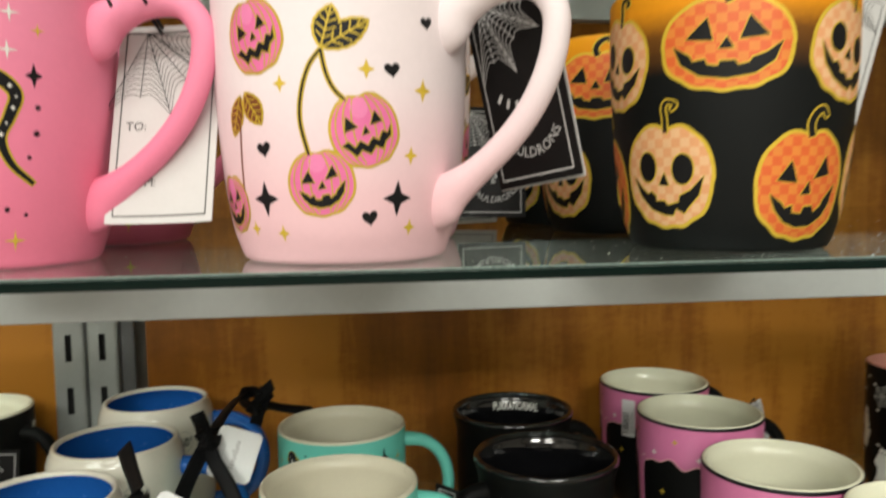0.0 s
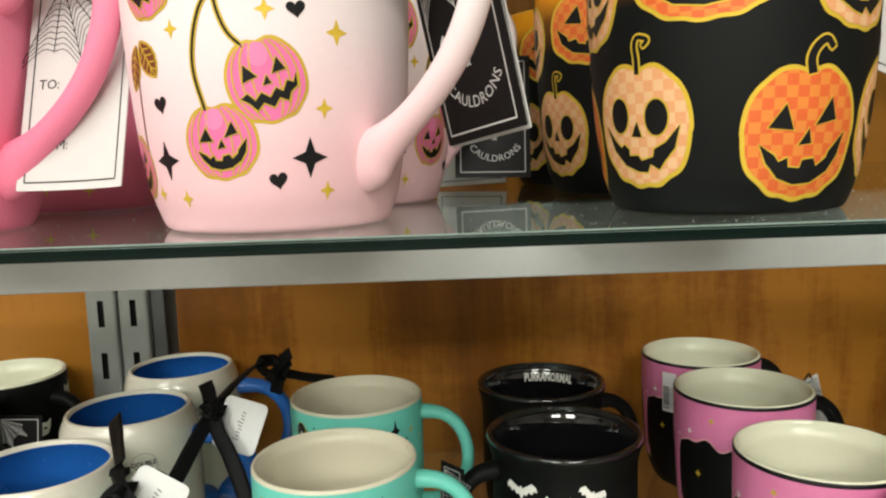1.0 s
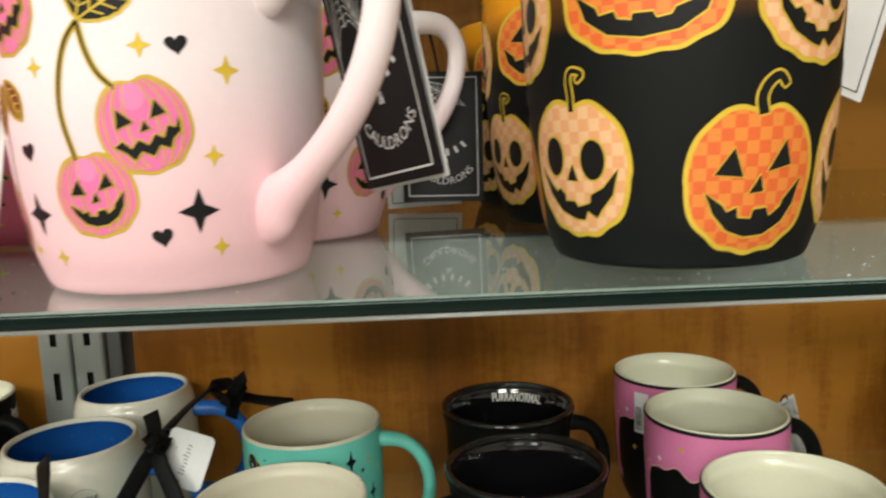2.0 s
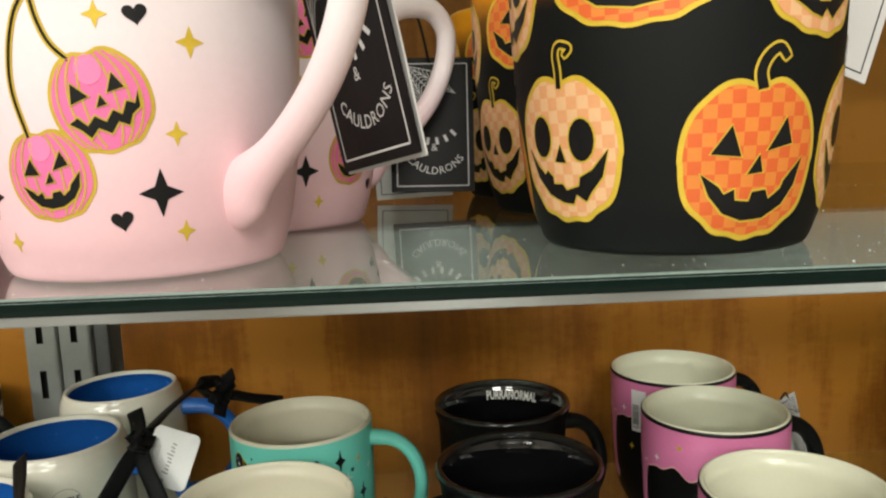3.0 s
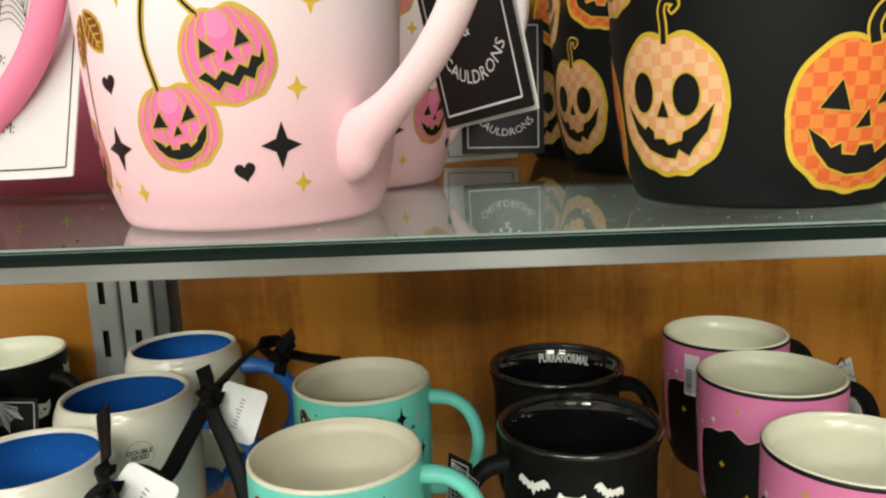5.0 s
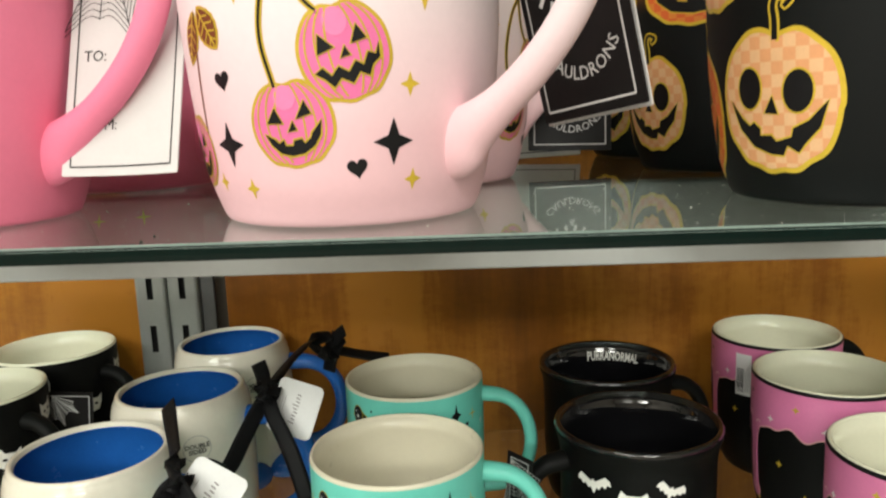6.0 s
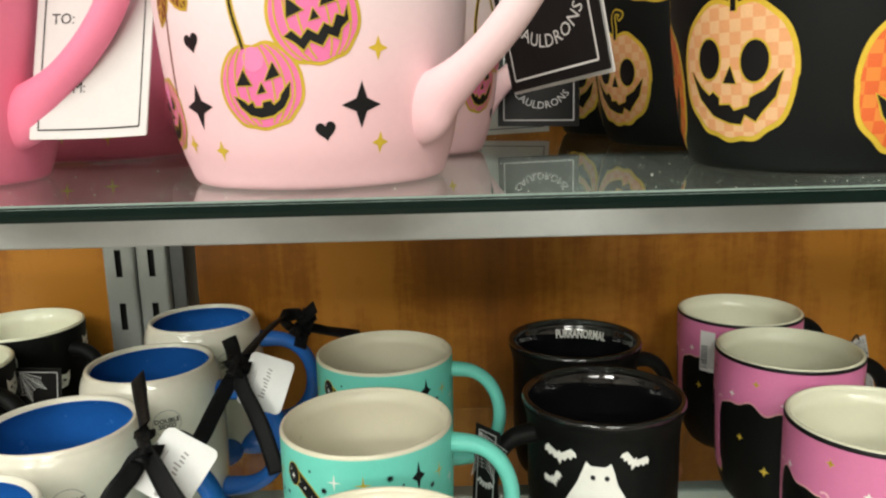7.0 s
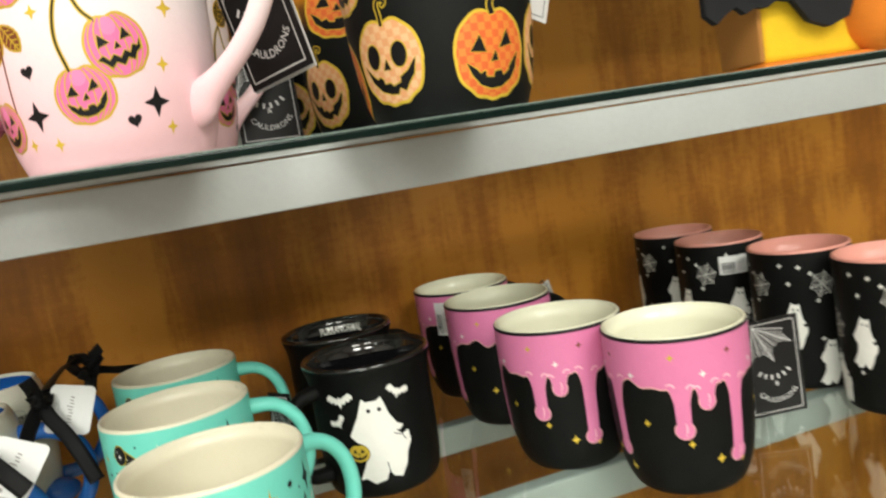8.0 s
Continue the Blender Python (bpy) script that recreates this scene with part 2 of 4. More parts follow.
def ribbon_mesh(path, width, thick=0.0006):
    """A flat ribbon; path rows: x, y, z and the angle in degrees by which its width turns about the path."""
    rows = smooth_curve(path, 8)
    bm = bmesh.new()
    rings = []
    for i, p in enumerate(rows):
        d = Vector(rows[min(i + 1, len(rows) - 1)][:3] - rows[max(i - 1, 0)][:3]).normalized()
        ref = Vector((0, 1, 0)) if abs(d.y) < 0.92 else Vector((0, 0, 1))
        s = d.cross(ref).normalized()
        n = s.cross(d)
        a = radians(p[3])
        s, n = s * math.cos(a) + n * math.sin(a), n * math.cos(a) - s * math.sin(a)
        c = Vector(p[:3])
        rings.append([bm.verts.new(c + s * u * width / 2 + n * w * thick / 2) for u, w in ((-1, -1), (-0.5, -1.6), (0.5, -1.6), (1, -1), (1, 1), (-1, 1))])
    for a, b in zip(rings, rings[1:]):
        for k in range(6):
            bm.faces.new((a[k], a[(k + 1) % 6], b[(k + 1) % 6], b[k]))
    bm.faces.new(rings[0][::-1]), bm.faces.new(rings[-1])
    return bm


# ---------------------------------------------------------------- flat print shapes, in metres
def ellipse(cx, cy, rx, ry, n=28, a0=0.0):
    return [(cx + rx * math.cos(a0 + 2 * math.pi * k / n), cy + ry * math.sin(a0 + 2 * math.pi * k / n)) for k in range(n)]


def star4(cx, cy, rx, ry):
    out = []
    for k in range(16):
        a = 2 * math.pi * k / 16
        f = (1.0, 0.52, 0.39, 0.52)[k % 4]
        out.append((cx + rx * f * math.cos(a), cy + ry * f * math.sin(a)))
    return out


def cross4(cx, cy, rx, ry):
    w = 0.14 * rx
    return [(cx + rx, cy), (cx + w, cy + w), (cx, cy + ry), (cx - w, cy + w), (cx - rx, cy), (cx - w, cy - w), (cx, cy - ry), (cx + w, cy - w)]


def burst(cx, cy, r):
    return [(cx + r * (1 if k % 2 == 0 else 0.5) * math.cos(math.pi * k / 8), cy + r * (1 if k % 2 == 0 else 0.5) * math.sin(math.pi * k / 8)) for k in range(16)]


def heart(cx, cy, r):
    out = []
    for k in range(28):
        t = 2 * math.pi * k / 28
        out.append((cx + r * (math.sin(t) ** 3), cy + r * (13 * math.cos(t) - 5 * math.cos(2 * t) - 2 * math.cos(3 * t) - math.cos(4 * t)) / 16))
    return out


def stroke(pts, width, taper=0.0):
    """The outline of a line of that width along pts."""
    n = len(pts)
    left, right = [], []
    for i, p in enumerate(pts):
        a, b = pts[max(i - 1, 0)], pts[min(i + 1, n - 1)]
        dx, dy = b[0] - a[0], b[1] - a[1]
        l = math.hypot(dx, dy) or 1
        w = width / 2 * (1 - taper * i / (n - 1))
        left.append((p[0] - dy / l * w, p[1] + dx / l * w)), right.append((p[0] + dy / l * w, p[1] - dx / l * w))
    return left + right[::-1]


def scaled(pts, f, g=None, c=None):
    g = f if g is None else g
    cx = sum(p[0] for p in pts) / len(pts) if c is None else c[0]
    cy = sum(p[1] for p in pts) / len(pts) if c is None else c[1]
    return [(cx + (x - cx) * f, cy + (y - cy) * g) for x, y in pts]


def grown(pts, d):
    """Pushes a simple outline out by d."""
    n = len(pts)
    area = sum(pts[i][0] * pts[(i + 1) % n][1] - pts[(i + 1) % n][0] * pts[i][1] for i in range(n))
    s = 1 if area > 0 else -1
    out = []
    for i in range(n):
        a, b = pts[i - 1], pts[(i + 1) % n]
        dx, dy = b[0] - a[0], b[1] - a[1]
        l = math.hypot(dx, dy) or 1
        out.append((pts[i][0] + s * dy / l * d, pts[i][1] - s * dx / l * d))
    return out


def turned(layers, deg, dx=0.0, dy=0.0):
    c, s = math.cos(radians(deg)), math.sin(radians(deg))
    return [([(x * c - y * s + dx, x * s + y * c + dy) for x, y in pts], mi, lv) for pts, mi, lv in layers]


def flat_print(layers, where, longest=0.004):
    """Fills the outlines (points, material, level) and lays them on a surface by where(u, v, level)."""
    bm = bmesh.new()
    for pts, mi, lv in layers:
        f = bm.faces.new([bm.verts.new((x, y, lv)) for x, y in pts])
        f.material_index = mi
        f.normal_update()
    bmesh.ops.triangulate(bm, faces=bm.faces[:], ngon_method="EAR_CLIP")
    for _ in range(5):
        long = [e for e in bm.edges if e.calc_length() > longest]
        if not long:
            break
        bmesh.ops.subdivide_edges(bm, edges=long, cuts=1)
        bmesh.ops.triangulate(bm, faces=[f for f in bm.faces if len(f.verts) > 3])
    uv = bm.loops.layers.uv.new("UVMap")
    for f in bm.faces:
        for lp in f.loops:
            lp[uv].uv = (lp.vert.co.x, lp.vert.co.y)
    for v in bm.verts:
        v.co = where(v.co.x, v.co.y, v.co.z)
    return bm


def on_mug(radius_at, az, z0, ref=0.048, side=1, base=0.00012):
    """Where a print point goes on a round wall: az in degrees, z0 the height of its middle."""
    def where(u, v, level):
        a, z = radians(az) + u / ref, z0 + v
        r = radius_at(z) + side * (base + 0.00010 * level)
        return (r * math.cos(a), r * math.sin(a), z)
    return where


def radius_from(profile):
    fine = smooth_curve(profile, 4)
    zs, rs = [p[1] for p in fine], [p[0] for p in fine]
    return lambda z: float(np.interp(z, zs, rs))


def letters(text, size, thick=0.0):
    """Outlines of built-in-font letters as a bmesh, centred on the origin."""
    cu = bpy.data.curves.new("letters", "FONT")
    cu.body, cu.size, cu.align_x, cu.align_y, cu.resolution_u = text, size, "CENTER", "CENTER", 2
    cu.offset = thick
    ob = new("letters", cu)
    me = ob.to_mesh()
    bm = bmesh.new()
    bm.from_mesh(me)
    ob.to_mesh_clear()
    bpy.data.objects.remove(ob)
    bpy.data.curves.remove(cu)
    bmesh.ops.triangulate(bm, faces=bm.faces[:])
    return bm


def bent_letters(text, size, where, arc=None, thick=0.0, level=1, squeeze=1.0):
    bm = letters(text, size, thick)
    for v in bm.verts:
        x, y = v.co.x * squeeze, v.co.y
        if arc:
            a = x / arc
            x, y = (arc + y) * math.sin(a), (arc + y) * math.cos(a) - arc
        v.co = where(x, y, level)
    return bm


# ---------------------------------------------------------------- the bay: back wall, shelves, room round it
SHELF, LOWER, BACK = 1.30, 1.027, 0.506


def structure(name, bm, mat, label, category, smooth=False):
    ob = new(name, mesh_of(name, bm, mat, smooth))
    return tagged(ob, label, category, kind="structure")


def build_room():
    structure("wall_back_panel", box(-0.1605, 2.2, BACK, BACK + 0.02, 0.0, 2.4), WOOD, "honey brown wood laminate back panel of the shelving", "wall")
    structure("wall_back_panel_side", box(-2.2, -0.243, BACK, BACK + 0.02, 0.0, 2.4), WOOD, "honey brown wood laminate panel beside the slotted standard", "wall")
    structure("wall_behind_panels", box(-2.6, 2.6, BACK + 0.022, BACK + 0.12, 0, 3.0), PLASTER, "painted shop wall behind the panels", "wall")
    # unseen shell: floor, ceiling and made-up walls that bounce the lamp light
    structure("floor", box(-3.0, 3.0, -6.6, 0.75, -0.05, 0.0), TILE, "beige vinyl shop floor", "floor")
    structure("ceiling", box(-3.0, 3.0, -6.6, 0.75, 3.0, 3.05), CEIL, "white ceiling boards of the shop", "ceiling")
    structure("wall_aisle", box(-3.0, 3.0, -6.7, -6.6, 0, 3.0), PLASTER, "unseen wall added across the aisle to bounce light", "wall")
    structure("wall_west", box(-3.1, -3.0, -6.6, 0.75, 0, 3.0), PLASTER, "unseen end wall added to close the room and bounce light", "wall")
    structure("wall_east", box(3.0, 3.1, -6.6, 0.75, 0, 3.0), PLASTER, "unseen end wall added to close the room and bounce light", "wall")


def glass_shelf(z, label):
    t = thing("glass_shelf", label, "shelf", pose(0, 0, z))
    x0, x1, y0, y1, th = -1.2, 1.3, 0.0, BACK + 0.006, 0.0046
    sheet = part("sheet", box(x0 + 0.002, x1 - 0.002, y0 + 0.002, y1 - 0.002, -th, 0, 0.0), GLASS, t, "clear greenish float glass", False)
    # only the unseen upper sheet blocks light, in place of stock standing on it
    sheet.visible_shadow = z > 1.4
    part("front_edge", box(x0, x1, 0.0, 0.0022, -th, -0.0004, 0.0004, 2), EDGE, t, "dark green polished glass edge")
    # bevel strip whose pale paint draws the highlight line along the edge
    bm = bmesh.new()
    ring = [[bm.verts.new((x, y, z)) for y, z in ((-0.0001, -0.0010), (0.0010, 0.0001), (0.0021, 0.0001), (0.0021, -0.0006))] for x in (x0, x1)]
    for k in range(4):
        bm.faces.new((ring[0][k], ring[0][(k + 1) % 4], ring[1][(k + 1) % 4], ring[1][k]))
    bm.faces.new(ring[0][::-1]), bm.faces.new(ring[1])
    part("bevel_glint", bm, BEVEL_GLINT, t, "edge bevel with its lamp glint put into a pale colour", False)
    return t


def shelf_rail(x0, x1, y, z, label, tall=0.0272):
    t = thing("shelf_rail", label, "rail", pose(0, y, z))
    part("front_face", box(x0, x1, 0, 0.0025, -tall, -0.0005, 0.0008), RAIL_METAL, t, smooth=False)
    part("lower_lip", box(x0, x1, 0.0026, 0.016, -tall, -tall + 0.0023, 0.0006), RAIL_METAL, t, smooth=False)
    part("upper_lip", box(x0, x1, 0.0026, 0.016, -0.003, -0.0005, 0.0006), RAIL_METAL, t, smooth=False)
    return t


def slotted_standard():
    t = thing("slotted_standard", "grey powder-coated double slotted metal standard on the back wall", "shelf standard", pose(-0.2015, BACK, 0))
    for dx, w in ((-0.0268, 0.0290), (0.0038, 0.0285)):
        bm = bmesh.new()
        front, hw, sw = -0.012, w / 2, 0.0030
        pitch, sl = 0.0508, 0.0255
        lo, hi = 0.9, 1.62
        def quad(x0, x1, z0, z1):
            bm.faces.new([bm.verts.new(p) for p in ((x0, front, z0), (x1, front, z0), (x1, front, z1), (x0, front, z1))])
        first = 1.1930 - 10 * pitch
        cuts = [first + pitch * k for k in range(-1, 22)]
        for c in cuts:
            if c - sl < lo or c > hi:
                continue
            quad(-hw + 0.003, -sw, c - sl, c), quad(sw, hw - 0.003, c - sl, c)
            nxt = c + pitch - sl
            quad(-hw + 0.003, hw - 0.003, c, min(nxt, hi))
        for s in (-1, 1):
            prev = None
            for px, py in ((hw - 0.003, front), (hw - 0.001, front + 0.0008), (hw, front + 0.003), (hw, 0.0)):
                row = [bm.verts.new((s * px, py, lo)), bm.verts.new((s * px, py, hi))]
                if prev:
                    bm.faces.new((prev[0], row[0], row[1], prev[1]))
                prev = row
        ob = part("face", bm, GREY_METAL, t, "", False)
        ob.matrix_basis = pose(dx, 0, 0)
        # solid dark strip paints the shade that the slots show
        back = part("slot_shade_strip", box(-hw + 0.001, hw - 0.001, -0.004, -0.002, lo, hi), SLOT_SHADE, t, "near-black strip standing in for the shade inside the slots", False)
        back.matrix_basis = pose(dx, 0, 0)
    part("side_flange", box(0.0190, 0.0318, -0.006, -0.001, 0.9, 1.62, 0.001), FLANGE, t, "dark grey side flange", False)


build_room()
glass_shelf(SHELF, "clear glass shelf with dusty top holding the large mugs")
glass_shelf(LOWER, "clear glass shelf holding rows of smaller mugs")
# out of view; its full shadow keeps steep lamp light off the back panel
glass_shelf(1.515, "unseen glass shelf above the large mugs, blocks light like a loaded one")
shelf_rail(-0.9, 1.2, 0.130, SHELF - 0.0048, "silver painted metal rail under the glass shelf", 0.0314)
shelf_rail(-0.9, 1.2, 0.17, LOWER - 0.0046, "silver painted metal rail under the lower glass shelf")
shelf_rail(-0.9, 1.2, 0.34, LOWER - 0.0046, "silver painted metal rail under the lower glass shelf at the back")
shelf_rail(-0.9, 1.2, 0.455, 1.509, "silver painted metal rail at the back of the shelf above")
slotted_standard()


# ---------------------------------------------------------------- mugs
BIG = ((0.036, 0.0), (0.0395, 0.0006), (0.0412, 0.002), (0.0428, 0.006), (0.0447, 0.012), (0.0462, 0.020), (0.0480, 0.032), (0.0495, 0.048), (0.0505, 0.066), (0.0511, 0.085), (0.0514, 0.106))
BIG_R = radius_from(BIG)
HANDLE = ((0.0385, 0.0228, 0.0061, 0.0116), (0.0465, 0.0236, 0.0062, 0.0108), (0.0525, 0.0272, 0.0058, 0.0078), (0.0625, 0.0340, 0.0051, 0.0055), (0.0735, 0.0430, 0.0048, 0.0050), (0.0832, 0.0538, 0.0047, 0.0049), (0.0902, 0.0660, 0.0047, 0.0049), (0.0940, 0.0785, 0.0048, 0.0049), (0.0938, 0.0900, 0.0048, 0.0050), (0.0860, 0.0990, 0.0052, 0.0053), (0.0710, 0.1000, 0.0058, 0.0060), (0.0585, 0.0955, 0.0066, 0.0076), (0.0505, 0.0905, 0.0071, 0.0112), (0.0450, 0.0892, 0.0071, 0.0120))


def mug_body(profile, height, wall, mats, root, foot=0.003, lip=0.0022, seg=72, inner_label=""):
    """An outer wall, a rounded lip and a hollow inside; mats: outside, lip, inside."""
    prof = [(0.0, foot * 0.6, 0), (profile[0][0] - 0.004, foot * 0.6, 0), (profile[0][0] - 0.0025, 0.0, 0)]
    fine = smooth_curve(profile, 4)
    prof += [(float(r), float(z), 0) for r, z in fine]
    rt = prof[-1][0]
    for k in range(1, 7):
        a = math.pi * k / 6
        prof.append((rt - wall / 2 + wall / 2 * math.cos(a), height + lip * math.sin(a), 1))
    inner = [(float(r) - wall, float(z)) for r, z in fine if z > 0.008][::-1]
    prof += [(r, z, 2) for r, z in inner]
    prof += [(inner[-1][0] - 0.004, 0.0065, 2), (inner[-1][0] - 0.010, 0.0055, 2), (0.0, 0.005, 2)]
    return part("body", lathe(prof, seg), mats, root)


def handle_part(rows, mat, root, label="", n=6):
    path = [(p[0], 0, p[1], p[2], p[3]) for p in smooth_curve(rows, n)]
    return part("handle", tube(path, 20), mat, root, label)


def add_print(root, name, layers, mats, radius_at, az, z0, ref=0.048, label="", side=1):
    return part(name, flat_print(layers, on_mug(radius_at, az, z0, ref, side)), mats, root, label, False)


def pumpkin_outline(w, h, lobes=5, n=110):
    out = []
    for k in range(n):
        a = 2 * math.pi * k / n
        c, s = math.cos(a), math.sin(a)
        f = 1.0 - (0.036 if s < 0 else 0.014) * math.sin(lobes * c * 1.5 + 0.3) ** 2
        x = math.copysign(abs(c) ** 0.94, c) * w / 2 * f * (1 - 0.05 * s)
        y = math.copysign(abs(s) ** 0.90, s) * h / 2 * f
        if s > 0:
            y -= 0.06 * h * math.exp(-(c / 0.18) ** 2)
        out.append((x, y))
    return out


def face_layers(w, h, style, ink, line, lv):
    """Eyes, nose and grin of a carved pumpkin: an outline in line, filled with ink."""
    if style == "triangle":
        eyes = [[(-0.30, 0.04), (-0.10, 0.02), (-0.17, 0.21)], [(0.08, 0.05), (0.27, 0.09), (0.21, 0.25)]]
        nose = [(-0.05, -0.09), (0.06, -0.08), (0.03, 0.03)]
        mouth = [(-0.36, -0.08), (-0.24, -0.16), (-0.20, -0.21), (-0.13, -0.18), (-0.12, -0.25), (-0.02, -0.26), (0.0, -0.20), (0.10, -0.19), (0.13, -0.25), (0.22, -0.19), (0.24, -0.14), (0.38, 0.0), (0.34, -0.17), (0.25, -0.29), (0.10, -0.37), (-0.06, -0.38), (-0.20, -0.33), (-0.30, -0.22)]
    elif style == "zigzag":
        eyes = [[(-0.30, 0.02), (-0.10, 0.06), (-0.24, 0.22)], [(0.10, 0.06), (0.28, 0.08), (0.20, 0.24)]]
        nose = [(-0.05, -0.06), (0.06, -0.05), (0.02, 0.05)]
        mouth = [(-0.38, -0.16), (-0.28, -0.12), (-0.20, -0.22), (-0.10, -0.14), (0.0, -0.22), (0.10, -0.12), (0.18, -0.18), (0.26, -0.06), (0.34, -0.10), (0.40, 0.02), (0.38, -0.14), (0.28, -0.20), (0.22, -0.30), (0.12, -0.24), (0.02, -0.34), (-0.10, -0.26), (-0.20, -0.34), (-0.28, -0.24)]
    elif style == "wide":
        eyes = [[(-0.30, 0.06), (-0.10, 0.03), (-0.14, 0.27)], [(0.09, 0.03), (0.30, 0.06), (0.16, 0.27)]]
        nose = [(-0.06, -0.06), (0.05, -0.06), (0.0, 0.06)]
        mouth = [(-0.40, 0.0), (-0.27, -0.12), (-0.25, -0.18), (-0.16, -0.16), (-0.14, -0.22), (-0.06, -0.24), (-0.05, -0.19), (0.06, -0.19), (0.08, -0.24), (0.16, -0.22), (0.18, -0.17), (0.28, -0.12), (0.40, 0.0), (0.34, -0.20), (0.20, -0.33), (0.0, -0.37), (-0.20, -0.33), (-0.34, -0.20)]
    else:
        eyes = [ellipse(-0.20, 0.07, 0.105, 0.14, 20), ellipse(0.19, 0.07, 0.105, 0.14, 20)]
        nose = [(-0.06, -0.09), (0.05, -0.09), (0.0, 0.03)]
        mouth = [(-0.40, -0.02), (-0.28, -0.14), (-0.20, -0.19), (-0.16, -0.16), (-0.10, -0.20), (-0.10, -0.25), (0.0, -0.24), (0.04, -0.28), (0.16, -0.24), (0.17, -0.18), (0.28, -0.12), (0.40, 0.02), (0.36, -0.16), (0.26, -0.28), (0.22, -0.34), (0.13, -0.30), (0.10, -0.37), (0.0, -0.37), (-0.16, -0.33), (-0.30, -0.22)]
    out = []
    for shape in (*eyes, nose, mouth):
        p = [(x * w, y * h) for x, y in shape]
        if line is not None:
            out.append((grown(p, 0.0006), line, lv))
        out.append((p, ink, lv + 1))
    return out


def curl(w, h, kind):
    """A pumpkin's stem line."""
    if kind == "curl":
        return [(0, h * 0.40), (-0.01 * w, h * 0.52), (-0.03 * w, h * 0.62), (0.0, h * 0.68), (0.09 * w, h * 0.66), (0.05 * w, h * 0.61)]
    return [(0.02 * w, h * 0.42), (0.0, h * 0.52), (0.04 * w, h * 0.61), (0.12 * w, h * 0.66), (0.18 * w, h * 0.60)]


def jack_layers(w, h, style, stem):
    o = pumpkin_outline(w, h)
    s = [tuple(p) for p in smooth_curve(curl(w, h, stem), 5)]
    out = [(grown(stroke(s, 0.0030 if stem == "hook" else 0.0018, 0.3), 0.0007), 0, 1), (grown(o, 0.0006), 0, 0), (scaled(o, 0.955, 0.955, (0, 0)), 1, 1)]
    out.append((stroke(s, 0.0030 if stem == "hook" else 0.0018, 0.3), 2, 2))
    return out + face_layers(w, h, style, 2, 0, 2)


def pumpkin_mug(m):
    t = thing("pumpkin_mug", "matte black mug fading to orange with checkered jack-o'-lantern prints", "mug", m, "pumpkin mugs")
    mug_body(BIG, 0.106, 0.0042, [BLACK_ORANGE, ORANGE, ORANGE], t)
    handle_part(HANDLE, BLACK_ORANGE, t)
    for k in range(6):
        az = k * 60 - 160
        if k % 2 == 0:
            add_print(t, "orange_pumpkin_print", jack_layers(0.0418, 0.0438, "triangle", "hook"), [YELLOW_GOLD, ORANGE_CHECK, BLACK], BIG_R, az + 8, 0.0272, label="orange checkered jack-o'-lantern")
            add_print(t, "wide_pumpkin_print", jack_layers(0.048, 0.036, "wide", "hook"), [YELLOW_GOLD, ORANGE_CHECK, BLACK], BIG_R, az - 30, 0.0815, label="wide orange checkered jack-o'-lantern")
        else:
            add_print(t, "cream_pumpkin_print", turned(jack_layers(0.0412, 0.0430, "round", "curl"), -4), [YELLOW_GOLD, CREAM_CHECK, BLACK], BIG_R, az + 1, 0.0315, label="cream checkered jack-o'-lantern")
            add_print(t, "grinning_pumpkin_print", turned(jack_layers(0.040, 0.039, "round", "curl"), -14), [YELLOW_GOLD, CREAM_CHECK, BLACK], BIG_R, az - 30, 0.0790, label="cream checkered grinning pumpkin")
    return t


def cherry_layers(w, h, tilt, grin="triangle"):
    o = pumpkin_outline(w, h, 4, 56)
    out = [(grown(o, 0.0004), 0, 0), (scaled(o, 0.95, 0.95, (0, 0)), 1, 1)]
    for k in (-0.86, -0.62, -0.34, 0.34, 0.62, 0.86):
        line = [(k * w * 0.47 * math.sqrt(max(1 - (y / 0.5) ** 2, 0.02)), y * h) for y in np.linspace(-0.44, 0.44, 13)]
        out.append((stroke(line, 0.0005), 0, 2))
    out.append((ellipse(-0.02 * w, 0.30 * h, 0.13 * w, 0.14 * h, 20), 3, 2))
    for p, mi, lv in face_layers(w, h, grin, 2, 0, 3):
        out.append((scaled(p, 0.95, 0.95, (0, 0)), mi, lv))
    return turned(out, tilt)


def leaf_layers(l, w):
    o = [(l * t, w / 2 * math.sin(math.pi * t) ** 0.8 * (1 + 0.07 * (k % 2))) for k, t in enumerate(np.linspace(0, 1, 13))]
    o += [(l * t, -w / 2 * math.sin(math.pi * t) ** 0.8 * (1 + 0.07 * (k % 2))) for k, t in enumerate(np.linspace(0.92, 0.08, 12))]
    out = [(grown(o, 0.0005), 0, 0), (scaled(o, 0.93, 0.9), 1, 1), (stroke([(0, 0), (l * 0.95, 0)], 0.0006), 0, 2)]
    for t in (0.22, 0.4, 0.58, 0.74):
        for s in (-1, 1):
            out.append((stroke([(l * t, 0), (l * (t + 0.13), s * w * 0.40 * math.sin(math.pi * (t + 0.1)))], 0.0005), 0, 2))
    return out


